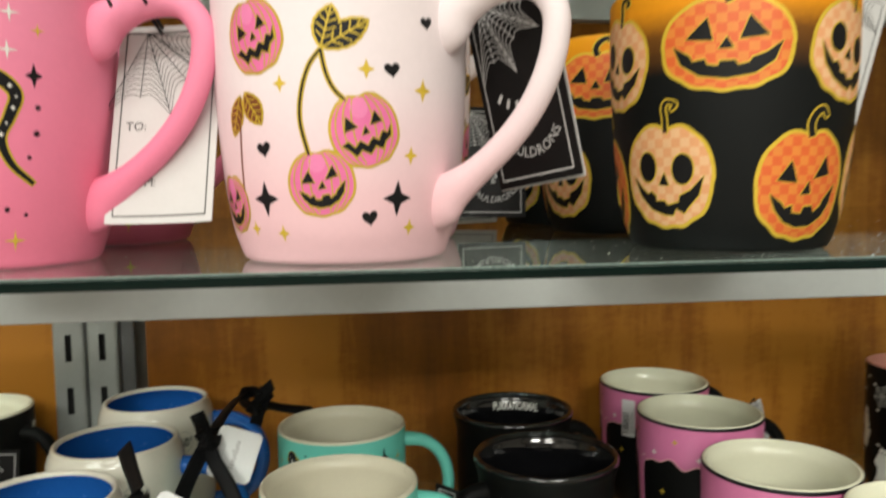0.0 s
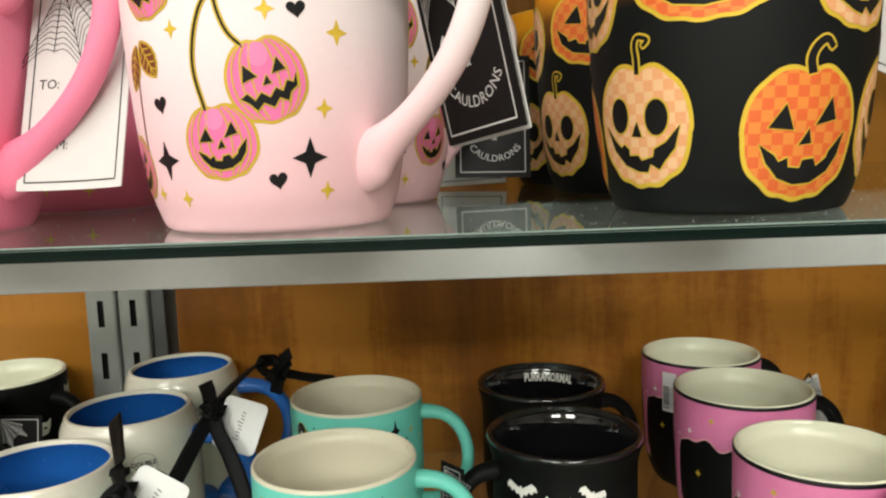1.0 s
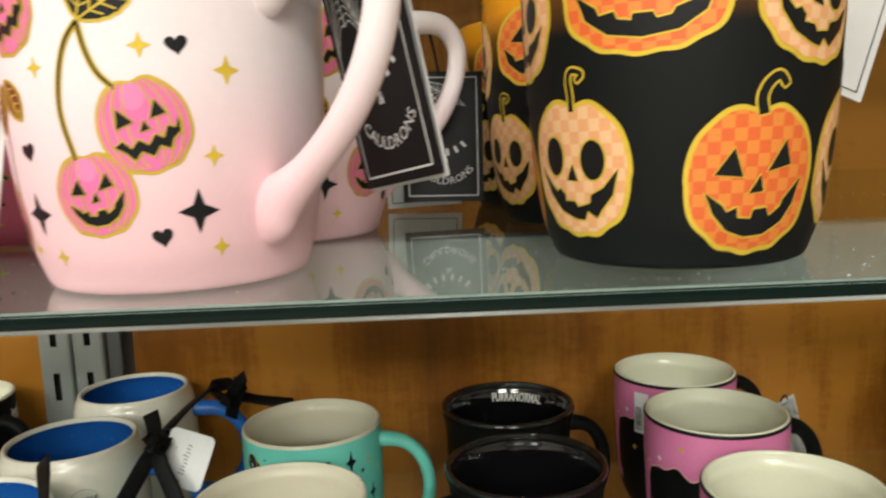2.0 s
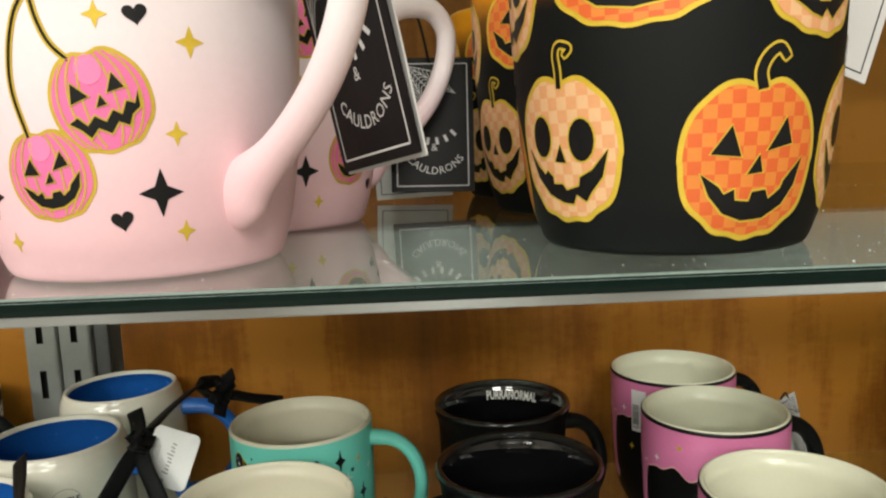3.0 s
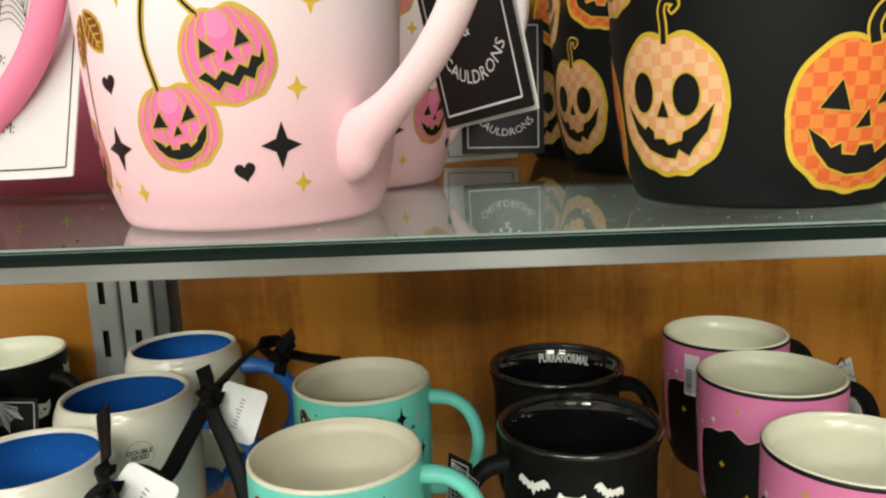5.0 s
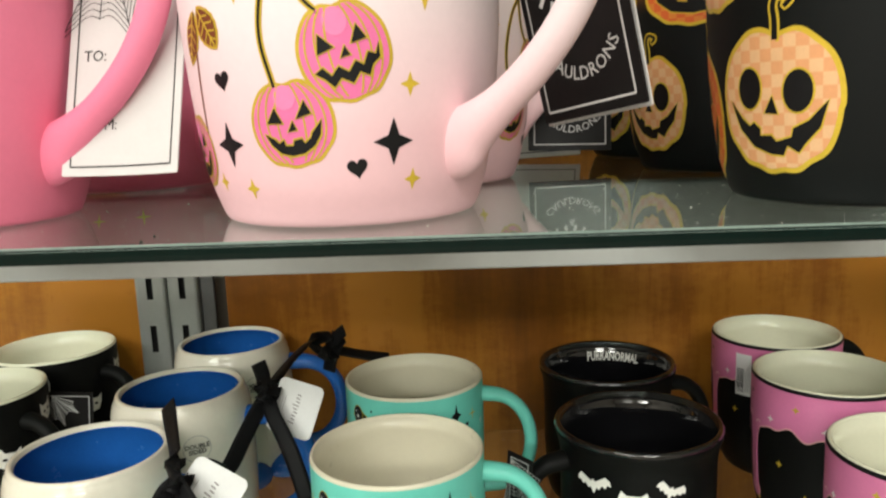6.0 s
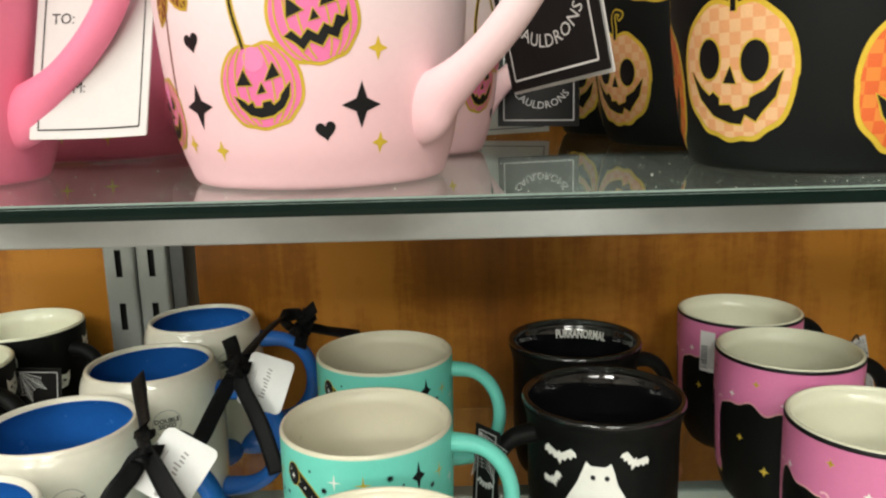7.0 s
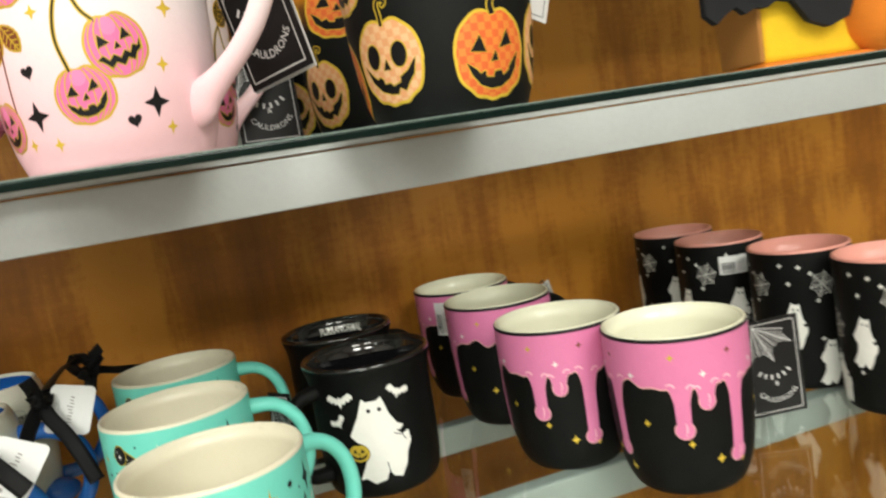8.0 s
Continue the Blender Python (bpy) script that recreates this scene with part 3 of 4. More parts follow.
def cherry_mug(m):
    t = thing("cherry_mug", "pale pink ombre mug printed with cherry jack-o'-lanterns and stars", "mug", m, "cherry mugs")
    mug_body(BIG, 0.106, 0.0042, [PALE_PINK, PALE_PINK, WHITE], t)
    handle_part(HANDLE, PALE_PINK, t)
    rot = 38
    ref = 0.0487
    cherry = [GOLD, CHERRY, BLACK, CHERRY_LIGHT]
    for shift in (0, 150):
        def place(name, layers, mats, az, z, label=""):
            add_print(t, name, layers, mats, BIG_R, az + rot - shift, z, ref, label)
        def at(az, z, az0=-90.0, z0=0.05):
            return (radians(az - az0) * ref, z - z0)
        left = [at(*p) for p in ((-98.2, 0.0765), (-103, 0.071), (-106.5, 0.062), (-107.5, 0.052), (-104.5, 0.0400))]
        right = [at(*p) for p in ((-98.2, 0.0765), (-96.5, 0.069), (-93.5, 0.063), (-88.5, 0.0585))]
        stems = []
        for line in (left, right):
            line = [tuple(p) for p in smooth_curve(line, 5)]
            stems += [(stroke(line, 0.0020), 0, 0), (stroke(line, 0.0008), 1, 1)]
        place("stem_print", stems, [GOLD, BLACK], -90, 0.05, "two gold and black cherry stems")
        place("leaf_print", turned(leaf_layers(0.0150, 0.0085), 75), [GOLD, BLACK], -98.0, 0.0770)
        place("leaf_print", turned(leaf_layers(0.0185, 0.0085), 32), [GOLD, BLACK], -97.6, 0.0768)
        place("cherry_pumpkin_print", cherry_layers(0.0245, 0.0265, 12, "zigzag"), cherry, -81.3, 0.0487, "pink striped jack-o'-lantern cherry")
        place("cherry_pumpkin_print", cherry_layers(0.0245, 0.0238, 6), cherry, -100.0, 0.0302, "pink striped jack-o'-lantern cherry")
        place("cherry_pumpkin_print", cherry_layers(0.0235, 0.0270, 14, "zigzag"), cherry, -127.5, 0.0825, "pink striped jack-o'-lantern cherry")
        place("leaf_print", turned(leaf_layers(0.0135, 0.0080), -58), [GOLD, BROWN], -134.0, 0.0630)
        place("leaf_print", turned(leaf_layers(0.0150, 0.0070), -112), [GOLD, BROWN], -137.0, 0.0620)
        side_stem = [at(*p, -139, 0.05) for p in ((-137, 0.062), (-138.5, 0.050), (-140, 0.038), (-141, 0.028))]
        place("stem_print", [(stroke(side_stem, 0.0010), 0, 0)], [BROWN], -139, 0.05)
        place("cherry_pumpkin_print", cherry_layers(0.0215, 0.0220, 0), cherry, -152.0, 0.0230, "pink striped jack-o'-lantern cherry")
        for az, z, r in ((-53.2, 0.0875, 0.0021), (-69.6, 0.0700, 0.0024), (-125.4, 0.0428, 0.0025), (-78.9, 0.0176, 0.0025)):
            place("heart_print", turned([(heart(0, 0, r * 1.22), 0, 0)], 8), [BLACK], az, z)
        for az, z, r in ((-115.6, 0.0653, 0.0022), (-80.4, 0.0698, 0.0025), (-54.9, 0.0632, 0.0030), (-60.4, 0.0398, 0.0024), (-136.7, 0.0138, 0.0021), (-119.9, 0.0122, 0.0022), (-58.9, 0.0136, 0.0023)):
            place("gold_star_print", [(star4(0, 0, r * 1.25, r * 1.42), 0, 0)], [YELLOW_GOLD], az, z)
        for az, z in ((-127.2, 0.0248), (-66.2, 0.0244), (-30, 0.0270)):
            place("black_star_print", [(star4(0, 0, 0.0060, 0.0066), 0, 0)], [BLACK], az, z)
    return t


def snake_layers(pts, w, flecks):
    line = [tuple(p) for p in smooth_curve(pts, 6)]
    n = len(line)
    body = stroke(line, w, 0.75)
    out = [(grown(body, 0.0007), 0, 0), (body, 1, 1)]
    for i in range(1, flecks):
        k = int(n * i / (flecks + 3))
        out.append((star4(*line[k], 0.0011 if i % 2 else 0.0007, 0.0011 if i % 2 else 0.0007), 2, 2))
    return out


def celestial_mug(m):
    t = thing("celestial_mug", "hot pink matte mug printed with a starry snake and small stars", "mug", m, "hot pink mugs")
    mug_body(BIG, 0.106, 0.0042, [HOT_PINK, HOT_PINK, WHITE], t)
    handle_part(HANDLE, HOT_PINK, t)
    rot = 15
    for shift in (0, 140):
        def place(name, layers, mats, az, z, label=""):
            add_print(t, name, layers, mats, BIG_R, az + rot - shift, z, 0.0487, label)
        place("snake_print", snake_layers([(-0.012, 0.020), (-0.003, 0.022), (0.004, 0.016), (0.002, 0.008), (-0.001, 0.0), (0.002, -0.009), (0.009, -0.016)], 0.0052, 8), [GOLD, BLACK, WHITE], -60, 0.0475, "black snake with white stars and a gold outline")
        for az, z, r, mat in ((-56.1, 0.0914, 0.0035, WHITE), (-57.5, 0.0784, 0.0035, WHITE), (-45.9, 0.0859, 0.0026, YELLOW_GOLD), (-57, 0.0110, 0.0040, YELLOW_GOLD), (-82, 0.0120, 0.0036, YELLOW_GOLD), (-88, 0.085, 0.0036, WHITE)):
            place("cross_star_print", [(cross4(0, 0, r, r), 0, 0)], [mat], az, z)
        for az, z, r in ((-46.9, 0.0587, 0.0013), (-47.7, 0.0494, 0.0015), (-50.9, 0.0409, 0.0011), (-60, 0.0223, 0.0013), (-52.6, 0.0203, 0.0010), (-100, 0.022, 0.0012)):
            place("burst_print", [(burst(0, 0, r), 0, 0)], [BLACK], az, z)
        place("black_star_print", [(star4(0, 0, 0.0030, 0.0045), 0, 0)], [BLACK], -48, 0.0699)
    return t


pumpkin_mug(pose(0.2044, 0.0620, SHELF, 0, 0, 72))
copy_thing(bpy.data.objects["pumpkin_mug"], pose(0.2000, 0.1830, SHELF, 0, 0, 64))
copy_thing(bpy.data.objects["pumpkin_mug"], pose(0.1930, 0.2880, SHELF, 0, 0, 70))
cherry_mug(pose(0.0353, 0.059, SHELF, 0, 0, -38))
copy_thing(bpy.data.objects["cherry_mug"], pose(0.0535, 0.1640, SHELF, 0, 0, 28))
celestial_mug(pose(-0.108, 0.068, SHELF, 0, 0, -15))
copy_thing(bpy.data.objects["celestial_mug"], pose(-0.095, 0.188, SHELF, 0, 0, -22))


# ---------------------------------------------------------------- mugs of the lower shelf
LOW = 0.113
UP = LOW - 0.104


def low_handle(out, top=0.0975, foot=0.026, wide=0.0062, thick=0.0054, at=0.0475):
    mid, half = (top + foot) / 2, (top - foot) / 2
    rows = []
    for k in range(13):
        a = radians(90 - 15 * k)
        flare = 1 + 0.22 * max(0.0, abs(k - 6) - 4.5) / 1.5
        rows.append((at - 0.0012 + out * max(math.cos(a), 0.0) ** 0.72, mid + half * math.sin(a), wide * flare, thick * flare))
    return rows


TEAL_P = ((0.0393, 0.0), (0.0429, 0.001), (0.0452, 0.005), (0.0473, 0.014), (0.0488, 0.030), (0.0496, 0.055), (0.0500, 0.080), (0.0500, LOW))
DRIP_P = ((0.032, 0.0), (0.0360, 0.001), (0.0395, 0.005), (0.0430, 0.013), (0.0462, 0.026), (0.0482, 0.045), (0.0493, 0.070), (0.0498, LOW))
POT_H = 0.105
POT_P = ((0.037, 0.0), (0.0425, 0.001), (0.0456, 0.006), (0.0474, 0.016), (0.0484, 0.040), (0.0486, 0.080), (0.0491, 0.091), (0.0505, 0.098), (0.0520, 0.1025), (0.0523, POT_H))
ELF_P = ((0.0371, 0.0), (0.0422, 0.001), (0.0464, 0.010), (0.0489, 0.035), (0.0496, 0.065), (0.0488, 0.088 + UP), (0.0469, 0.099 + UP), (0.0448, LOW))
TALL_P = ((0.036, 0.0), (0.0395, 0.001), (0.0415, 0.006), (0.0425, 0.020), (0.0430, 0.060), (0.0432, 0.122))


def snake_mug(m):
    t = thing("snake_mug", "turquoise mug with beige inside and a black starry snake print", "mug", m, "turquoise mugs")
    mug_body(TEAL_P, LOW, 0.0029, [TEAL, BEIGE, BEIGE], t)
    handle_part(low_handle(0.0365, 0.1010, 0.030, 0.0056, 0.0047, at=0.0490), TEAL, t)
    r = radius_from(TEAL_P)
    for shift in (0, 180):
        def place(name, layers, mats, az, z, label=""):
            add_print(t, name, layers, mats, r, az - shift, z, 0.048, label)
        coil = [(-0.0330, 0.0262), (-0.0253, 0.0220), (-0.0194, 0.0175), (-0.0130, 0.0110), (-0.0060, 0.0045), (0.0030, 0.0015), (0.0110, 0.0055), (0.0200, 0.0095), (0.0285, 0.0045), (0.0310, -0.0060), (0.0230, -0.0155), (0.0100, -0.0200), (-0.0040, -0.0250)]
        place("snake_print", snake_layers(coil, 0.0084, 16), [GOLD, BLACK, WHITE], -98, 0.075, "black snake with white stars and gold edge")
        place("snake_head_print", [(grown(ellipse(0, 0, 0.0046, 0.0064, 28), 0.0005), 0, 2), (ellipse(0, 0, 0.0046, 0.0064, 28), 1, 3), (star4(0, -0.001, 0.0016, 0.0022), 2, 4), (star4(-0.0018, 0.0024, 0.0008, 0.001), 2, 4)], [GOLD, BLACK, WHITE], -133, 0.0990)
        for az, z, k, ink in ((-101, 0.1000, 0.0040, WHITE), (-83, 0.0988, 0.0046, GOLD), (-28.7, 0.0956, 0.0042, GOLD), (-40.5, 0.0844, 0.0042, WHITE), (-14, 0.086, 0.0036, WHITE), (-152, 0.095, 0.0034, GOLD), (-122, 0.066, 0.0038, WHITE)):
            place("cross_star_print", [(cross4(0, 0, k, k * 1.25), 0, 0)], [ink], az, z)
        for az, z, k in ((-108, 0.0945, 0.0022), (-66.5, 0.1011, 0.0024), (-36, 0.0895, 0.0021), (-98, 0.0901, 0.0015), (-151, 0.0838, 0.0016), (-141, 0.0857, 0.0016), (-2, 0.0926, 0.0018), (-118, 0.1040, 0.0011), (-58, 0.0960, 0.0010), (-92, 0.0935, 0.0008)):
            place("burst_print", [(burst(0, 0, k), 0, 0)], [BLACK], az, z)
        for az, z, k in ((-47.2, 0.0981, 1.0), (-52.9, 0.0881, 0.42), (-140, 0.068, 0.8), (-24, 0.070, 0.9)):
            place("black_star_print", [(star4(0, 0, 0.0042 * k, 0.0088 * k), 0, 0)], [BLACK], az, z)
    return t


def drip_edge(az):
    """Height of the lower border of the pink drips at a local angle."""
    z = 0.0830 + 0.0024 * math.sin(radians(az * 9)) + 0.0015 * math.sin(radians(az * 17 + 40))
    top = z
    for c, low, half in DRIPS:
        x = abs((az - c + 180) % 360 - 180) / half
        if x < 1:
            z = min(z, low + 0.0008 * half * (1 - math.sqrt(1 - x * x)))
        elif x < 2.1:
            z = min(z, top - 0.014 * ((2.1 - x) / 1.1) ** 3)
    return z


DRIPS = ((130, 0.047, 5.8), (149, 0.066, 5.0), (174, 0.025, 6.0), (73, 0.030, 5.0), (-62, 0.052, 5.4), (-20, 0.032, 5.8), (35, 0.058, 5.4))


def wrap_band(r, top, edge, level, seg=540):
    bm = bmesh.new()
    rows = []
    for k in range(seg):
        az = 360 * k / seg - 180
        a, lo = radians(az), edge(az)
        col = []
        for j in range(9):
            z = top + (lo - top) * j / 8
            rr = r(z) + 0.00010 + 0.00012 * level
            col.append(bm.verts.new((rr * math.cos(a), rr * math.sin(a), z)))
        rows.append(col)
    for k in range(seg):
        a, b = rows[k], rows[(k + 1) % seg]
        for j in range(8):
            bm.faces.new((a[j], a[j + 1], b[j + 1], b[j]))
    return bm


def drip_mug(m):
    t = thing("drip_mug", "matte black mug with pink icing drips, black rim and cream inside", "mug", m, "dripping icing mugs")
    mug_body(DRIP_P, LOW, 0.0034, [MATTE_BLACK, CREAM, CREAM], t)
    part("rim_line", lathe([(DRIP_P[-1][0] + d, LOW + z, 0) for d, z in ((0.0, -0.0014), (0.0003, -0.0012), (0.0003, 0.0004), (-0.0003, 0.0013))]), BLACK, t, "thin black rim line")
    r = radius_from(DRIP_P)
    handle_part(low_handle(0.030, 0.099, at=0.0500), MATTE_BLACK, t)
    part("drip_border_print", wrap_band(r, 0.09, lambda a: drip_edge(a) - 0.0010, 0), DRIP_EDGE, t, "thin gold border of the drips", False)
    part("icing_print", wrap_band(r, LOW - 0.0012, drip_edge, 1), DRIP_PINK, t, "glossy pink dripping icing", False)
    for c, low, half in DRIPS:
        drop = ellipse(0, 0, 0.00104 * half, 0.0060, 28)
        drop_ob = add_print(t, "drop_print", [(grown(drop, 0.0006), 0, 0), (drop, 1, 2)], [DRIP_EDGE, DRIP_PINK], r, c, low + 0.0048)
        shine = [(0.0011, 0.000), (0.0016, 0.0035), (0.0009, 0.0065)]
        add_print(drop_ob, "shine_print", [(stroke(shine, 0.0010, 0.3), 0, 3), (ellipse(0.0006, -0.0016, 0.0006, 0.0006, 10), 0, 3)], [DRIP_LIGHT], r, c, low + 0.003)
        for s in (-1, 1):
            hook = [(s * 0.0035, 0.0012), (s * 0.0048, 0.0030), (s * 0.0066, 0.0036), (s * 0.0086, 0.0026)]
            add_print(t, "shine_print", [(stroke([tuple(p) for p in smooth_curve(hook, 3)], 0.0013, 0.2), 0, 3)], [DRIP_LIGHT], r, c, drip_edge(c + s * 11) - 0.0006)
    rng = random.Random(4)
    for k in range(15):
        az = 24 * k + rng.uniform(-6, 6)
        add_print(t, "sprinkle_print", [(star4(0, 0, 0.0027, 0.0027), 0, 3)], [(WHITE, GOLD, WHITE, BROWN)[k % 4]], r, az, 0.0955 + 0.0050 * (1 if k % 2 else -1) + rng.uniform(-0.002, 0.002))
        add_print(t, "gold_star_print", [(star4(0, 0, 0.0027 + 0.0009 * (k % 3 == 0), 0.0031 + 0.0009 * (k % 3 == 0)), 0, 0)], [YELLOW_GOLD], r, az + 9, (0.058, 0.040, 0.030, 0.022)[k % 4] + rng.uniform(-0.003, 0.003))
    return t


BAT = [(0.0, 0.004), (0.0012, 0.0024), (0.004, 0.0040), (0.0075, 0.0060), (0.0100, 0.0040), (0.0104, 0.0010), (0.0085, 0.0016), (0.0070, -0.0006), (0.0052, 0.0006), (0.0034, -0.0018), (0.0018, -0.0010), (0.0, -0.0046)]
BAT = BAT + [(-x, y) for x, y in BAT[-2:0:-1]]
GHOST = [(-0.0075, 0.0300), (-0.0062, 0.0345), (-0.0040, 0.0318), (0.0026, 0.0318), (0.0052, 0.0342), (0.0066, 0.0290), (0.0085, 0.0200), (0.0125, 0.0110), (0.0165, 0.0080), (0.0140, 0.0050), (0.0115, 0.0055), (0.0150, 0.0010), (0.0190, 0.0030), (0.0200, -0.0060), (0.0165, -0.0140), (0.0150, -0.0230), (0.0110, -0.0320), (0.0060, -0.0300), (0.0035, -0.0250), (0.0010, -0.0320), (-0.0060, -0.0340), (-0.0110, -0.0290), (-0.0150, -0.0300), (-0.0120, -0.0230), (-0.0080, -0.0120), (-0.0085, -0.0020), (-0.0130, 0.0010), (-0.0165, 0.0060), (-0.0140, 0.0120), (-0.0105, 0.0200)]


def ghost_mug(m, ghost_az, text_az):
    t = thing("ghost_cat_mug", "black mug with a white cat-eared ghost and bats, glossy black inside", "mug", m, "black ghost mugs")
    mug_body(POT_P, POT_H, 0.0042, [MATTE_BLACK, GLOSS_BLACK, GLOSS_BLACK], t, lip=0.0030)
    handle_part(low_handle(0.030, 0.087, 0.020, at=0.0490), MATTE_BLACK, t)
    r = radius_from(POT_P)
    def place(name, layers, mats, az, z, label=""):
        add_print(t, name, layers, mats, r, az + ghost_az, z, 0.0480, label)
    eyes = [(ellipse(-0.0030, 0.0245, 0.0012, 0.0017, 14), 1, 1), (ellipse(0.0034, 0.0245, 0.0012, 0.0017, 14), 1, 1)]
    fold = [(stroke([(0.0095, 0.0035), (0.0150, 0.0005), (0.0165, -0.0040)], 0.0006), 1, 1), (stroke([(0.0030, -0.018), (0.0040, -0.026)], 0.0006), 1, 1)]
    place("ghost_print", [(scaled(p, 1.28, 1.0, (0, 0)), mi, lv) for p, mi, lv in [(GHOST, 0, 0)] + eyes + fold], [WHITE, BLACK], 0, 0.0480, "white ghost with cat ears")
    o = pumpkin_outline(0.0165, 0.0140, 3, 40)
    place("pumpkin_pail_print", [(grown(o, 0.0004), 1, 1), (o, 0, 2)] + [(p, 1, lv + 2) for p, _, lv in face_layers(0.0160, 0.0140, "wide", 1, None, 2)], [GOLD, BLACK], -19.5, 0.0400, "small orange pumpkin pail")
    place("bat_print", turned([(scaled(BAT, 1.1, 1.1), 0, 0)], 4), [WHITE], -30, 0.0815)
    place("bat_print", turned([(scaled(BAT, 0.72, 0.95), 0, 0)], 28), [WHITE], -35, 0.0640)
    place("bat_print", turned([(scaled(BAT, 0.90, 1.0), 0, 0)], -20), [WHITE], 24, 0.0820)
    base = on_mug(r, text_az, 0.0958, 0.046, -1, base=0.0046)
    part("rim_lettering", bent_letters("PURRANORMAL", 0.0100, lambda u, v, l: base(-u, v, l), thick=0.00025, squeeze=0.60), WHITE, t, "white letters inside the rim", False)
    return t


def elf_mug(m, sticker=False):
    t = thing("white_blue_mug", "glossy ivory mug with blue inside, blue handle and blue foot", "mug", m, "ivory and blue mugs")
    mug_body(ELF_P, LOW, 0.0044, [IVORY, IVORY, BLUE], t, lip=0.0030)
    handle_part(low_handle(0.044, 0.094, 0.018, 0.0070, 0.0060, at=0.0488), BLUE, t, "glossy blue handle")
    for az, size in ((-28, 1.0), (-70, 0.9)):
        bm = bmesh.new()
        bmesh.ops.create_uvsphere(bm, u_segments=24, v_segments=14, radius=1.0)
        a = radians(az)
        for v in bm.verts:
            v.co = Vector((0.047 * math.cos(a) + v.co.x * 0.020 * size, 0.047 * math.sin(a) + v.co.y * 0.016 * size, max(0.0, 0.010 + v.co.z * 0.012)))
        part("foot", bm, BLUE, t, "rounded blue foot")
    r = radius_from(ELF_P)
    ring = ellipse(0, 0, 0.0092, 0.0092, 40)
    mats = [CARD_GREY, IVORY]
    sticker = add_print(t, "round_sticker", [(ring, 0, 0), (scaled(ring, 0.955), 1, 1)], mats, r, -58, 0.0775 + UP, 0.048, "clear round sticker with a thin ring")
    for row, dz in (("DOUBLE", 0.0018), ("SIDED", -0.0020)):
        part("sticker_lettering", bent_letters(row, 0.0044, on_mug(r, -58, 0.0775 + UP + dz, 0.048, base=0.0005), squeeze=0.95, thick=0.00012), BLACK, sticker, "grey letters on the sticker", False)
    return t


def cat_mug(m):
    t = thing("cat_face_mug", "black mug with white cat faces and cream inside", "mug", m, "black cat mugs")
    mug_body(DRIP_P, LOW, 0.0034, [MATTE_BLACK, CREAM, CREAM], t)
    handle_part(low_handle(0.030, 0.095), MATTE_BLACK, t)
    r = radius_from(DRIP_P)
    cat = [(-0.0065, -0.005), (-0.0078, 0.001), (-0.0070, 0.0085), (-0.0036, 0.0048), (0.0036, 0.0048), (0.0070, 0.0085), (0.0078, 0.001), (0.0065, -0.005), (0.0, -0.0075)]
    face = [(cat, 0, 0), (ellipse(-0.003, 0.0, 0.0017, 0.0011, 12), 1, 1), (ellipse(0.003, 0.0, 0.0017, 0.0011, 12), 1, 1), ([(-0.001, -0.0026), (0.001, -0.0026), (0, -0.0042)], 1, 1)]
    for k in range(8):
        add_print(t, "cat_print", turned(face, (-12, 8, 0)[k % 3]), [WHITE, BLACK], r, 45 * k - 20, 0.095 if k % 2 else 0.072, 0.047)
        add_print(t, "cat_print", turned(face, (6, -8)[k % 2]), [WHITE, BLACK], r, 45 * k - 5, 0.036 if k % 2 else 0.028, 0.047)
    return t


def spook_mug(m):
    t = thing("spooky_tall_mug", "tall black mug with white ghosts, webs and stars, rose inside", "mug", m, "tall ghost mugs")
    mug_body(TALL_P, 0.122, 0.0034, [MATTE_BLACK, ROSE, ROSE], t)
    handle_part(low_handle(0.030, 0.098, 0.028, at=0.0425), MATTE_BLACK, t)
    r = radius_from(TALL_P)
    eyes = [(ellipse(-0.0032, 0.0245, 0.0014, 0.0019, 12), 1, 1), (ellipse(0.0034, 0.0245, 0.0014, 0.0019, 12), 1, 1)]
    for k in range(5):
        for da, dz in ((0, 0.058 + 0.018 * (k % 2)), (36, 0.024)):
            add_print(t, "ghost_print", turned([(scaled(p, 0.62, 0.62, (0, 0)), i, l) for p, i, l in [(GHOST, 0, 0)] + eyes], (-8, 10)[k % 2]), [WHITE, BLACK], r, 72 * k - 130 + da, dz)
        web = []
        for j in range(6):
            a = math.pi * j / 3 + 0.2
            web.append((stroke([(0, 0), (0.012 * math.cos(a), 0.012 * math.sin(a))], 0.0005), 0, 0))
            for q in (0.004, 0.0075, 0.0108):
                b = a + math.pi / 3
                web.append((stroke([(q * math.cos(a), q * math.sin(a)), (q * 0.8 * math.cos((a + b) / 2), q * 0.8 * math.sin((a + b) / 2)), (q * math.cos(b), q * math.sin(b))], 0.0004), 0, 0))
        add_print(t, "web_print", web, [WHITE], r, 72 * k - 96, 0.094 - 0.026 * (k % 2))
        for dz, da in ((0.110, 0), (0.080, 18), (0.034, -14), (0.104, 12), (0.046, 20), (0.112, 52), (0.096, -12)):
            add_print(t, "star_print", [(star4(0, 0, 0.0026, 0.0026), 0, 0)], [WHITE], r, 72 * k - 120 + da, dz)
    return t


def lot(first, spots, z):
    """Copies of a thing at (x, y, turn)."""
    for x, y, turn in spots:
        copy_thing(first, pose(x, y, z, 0, 0, turn))


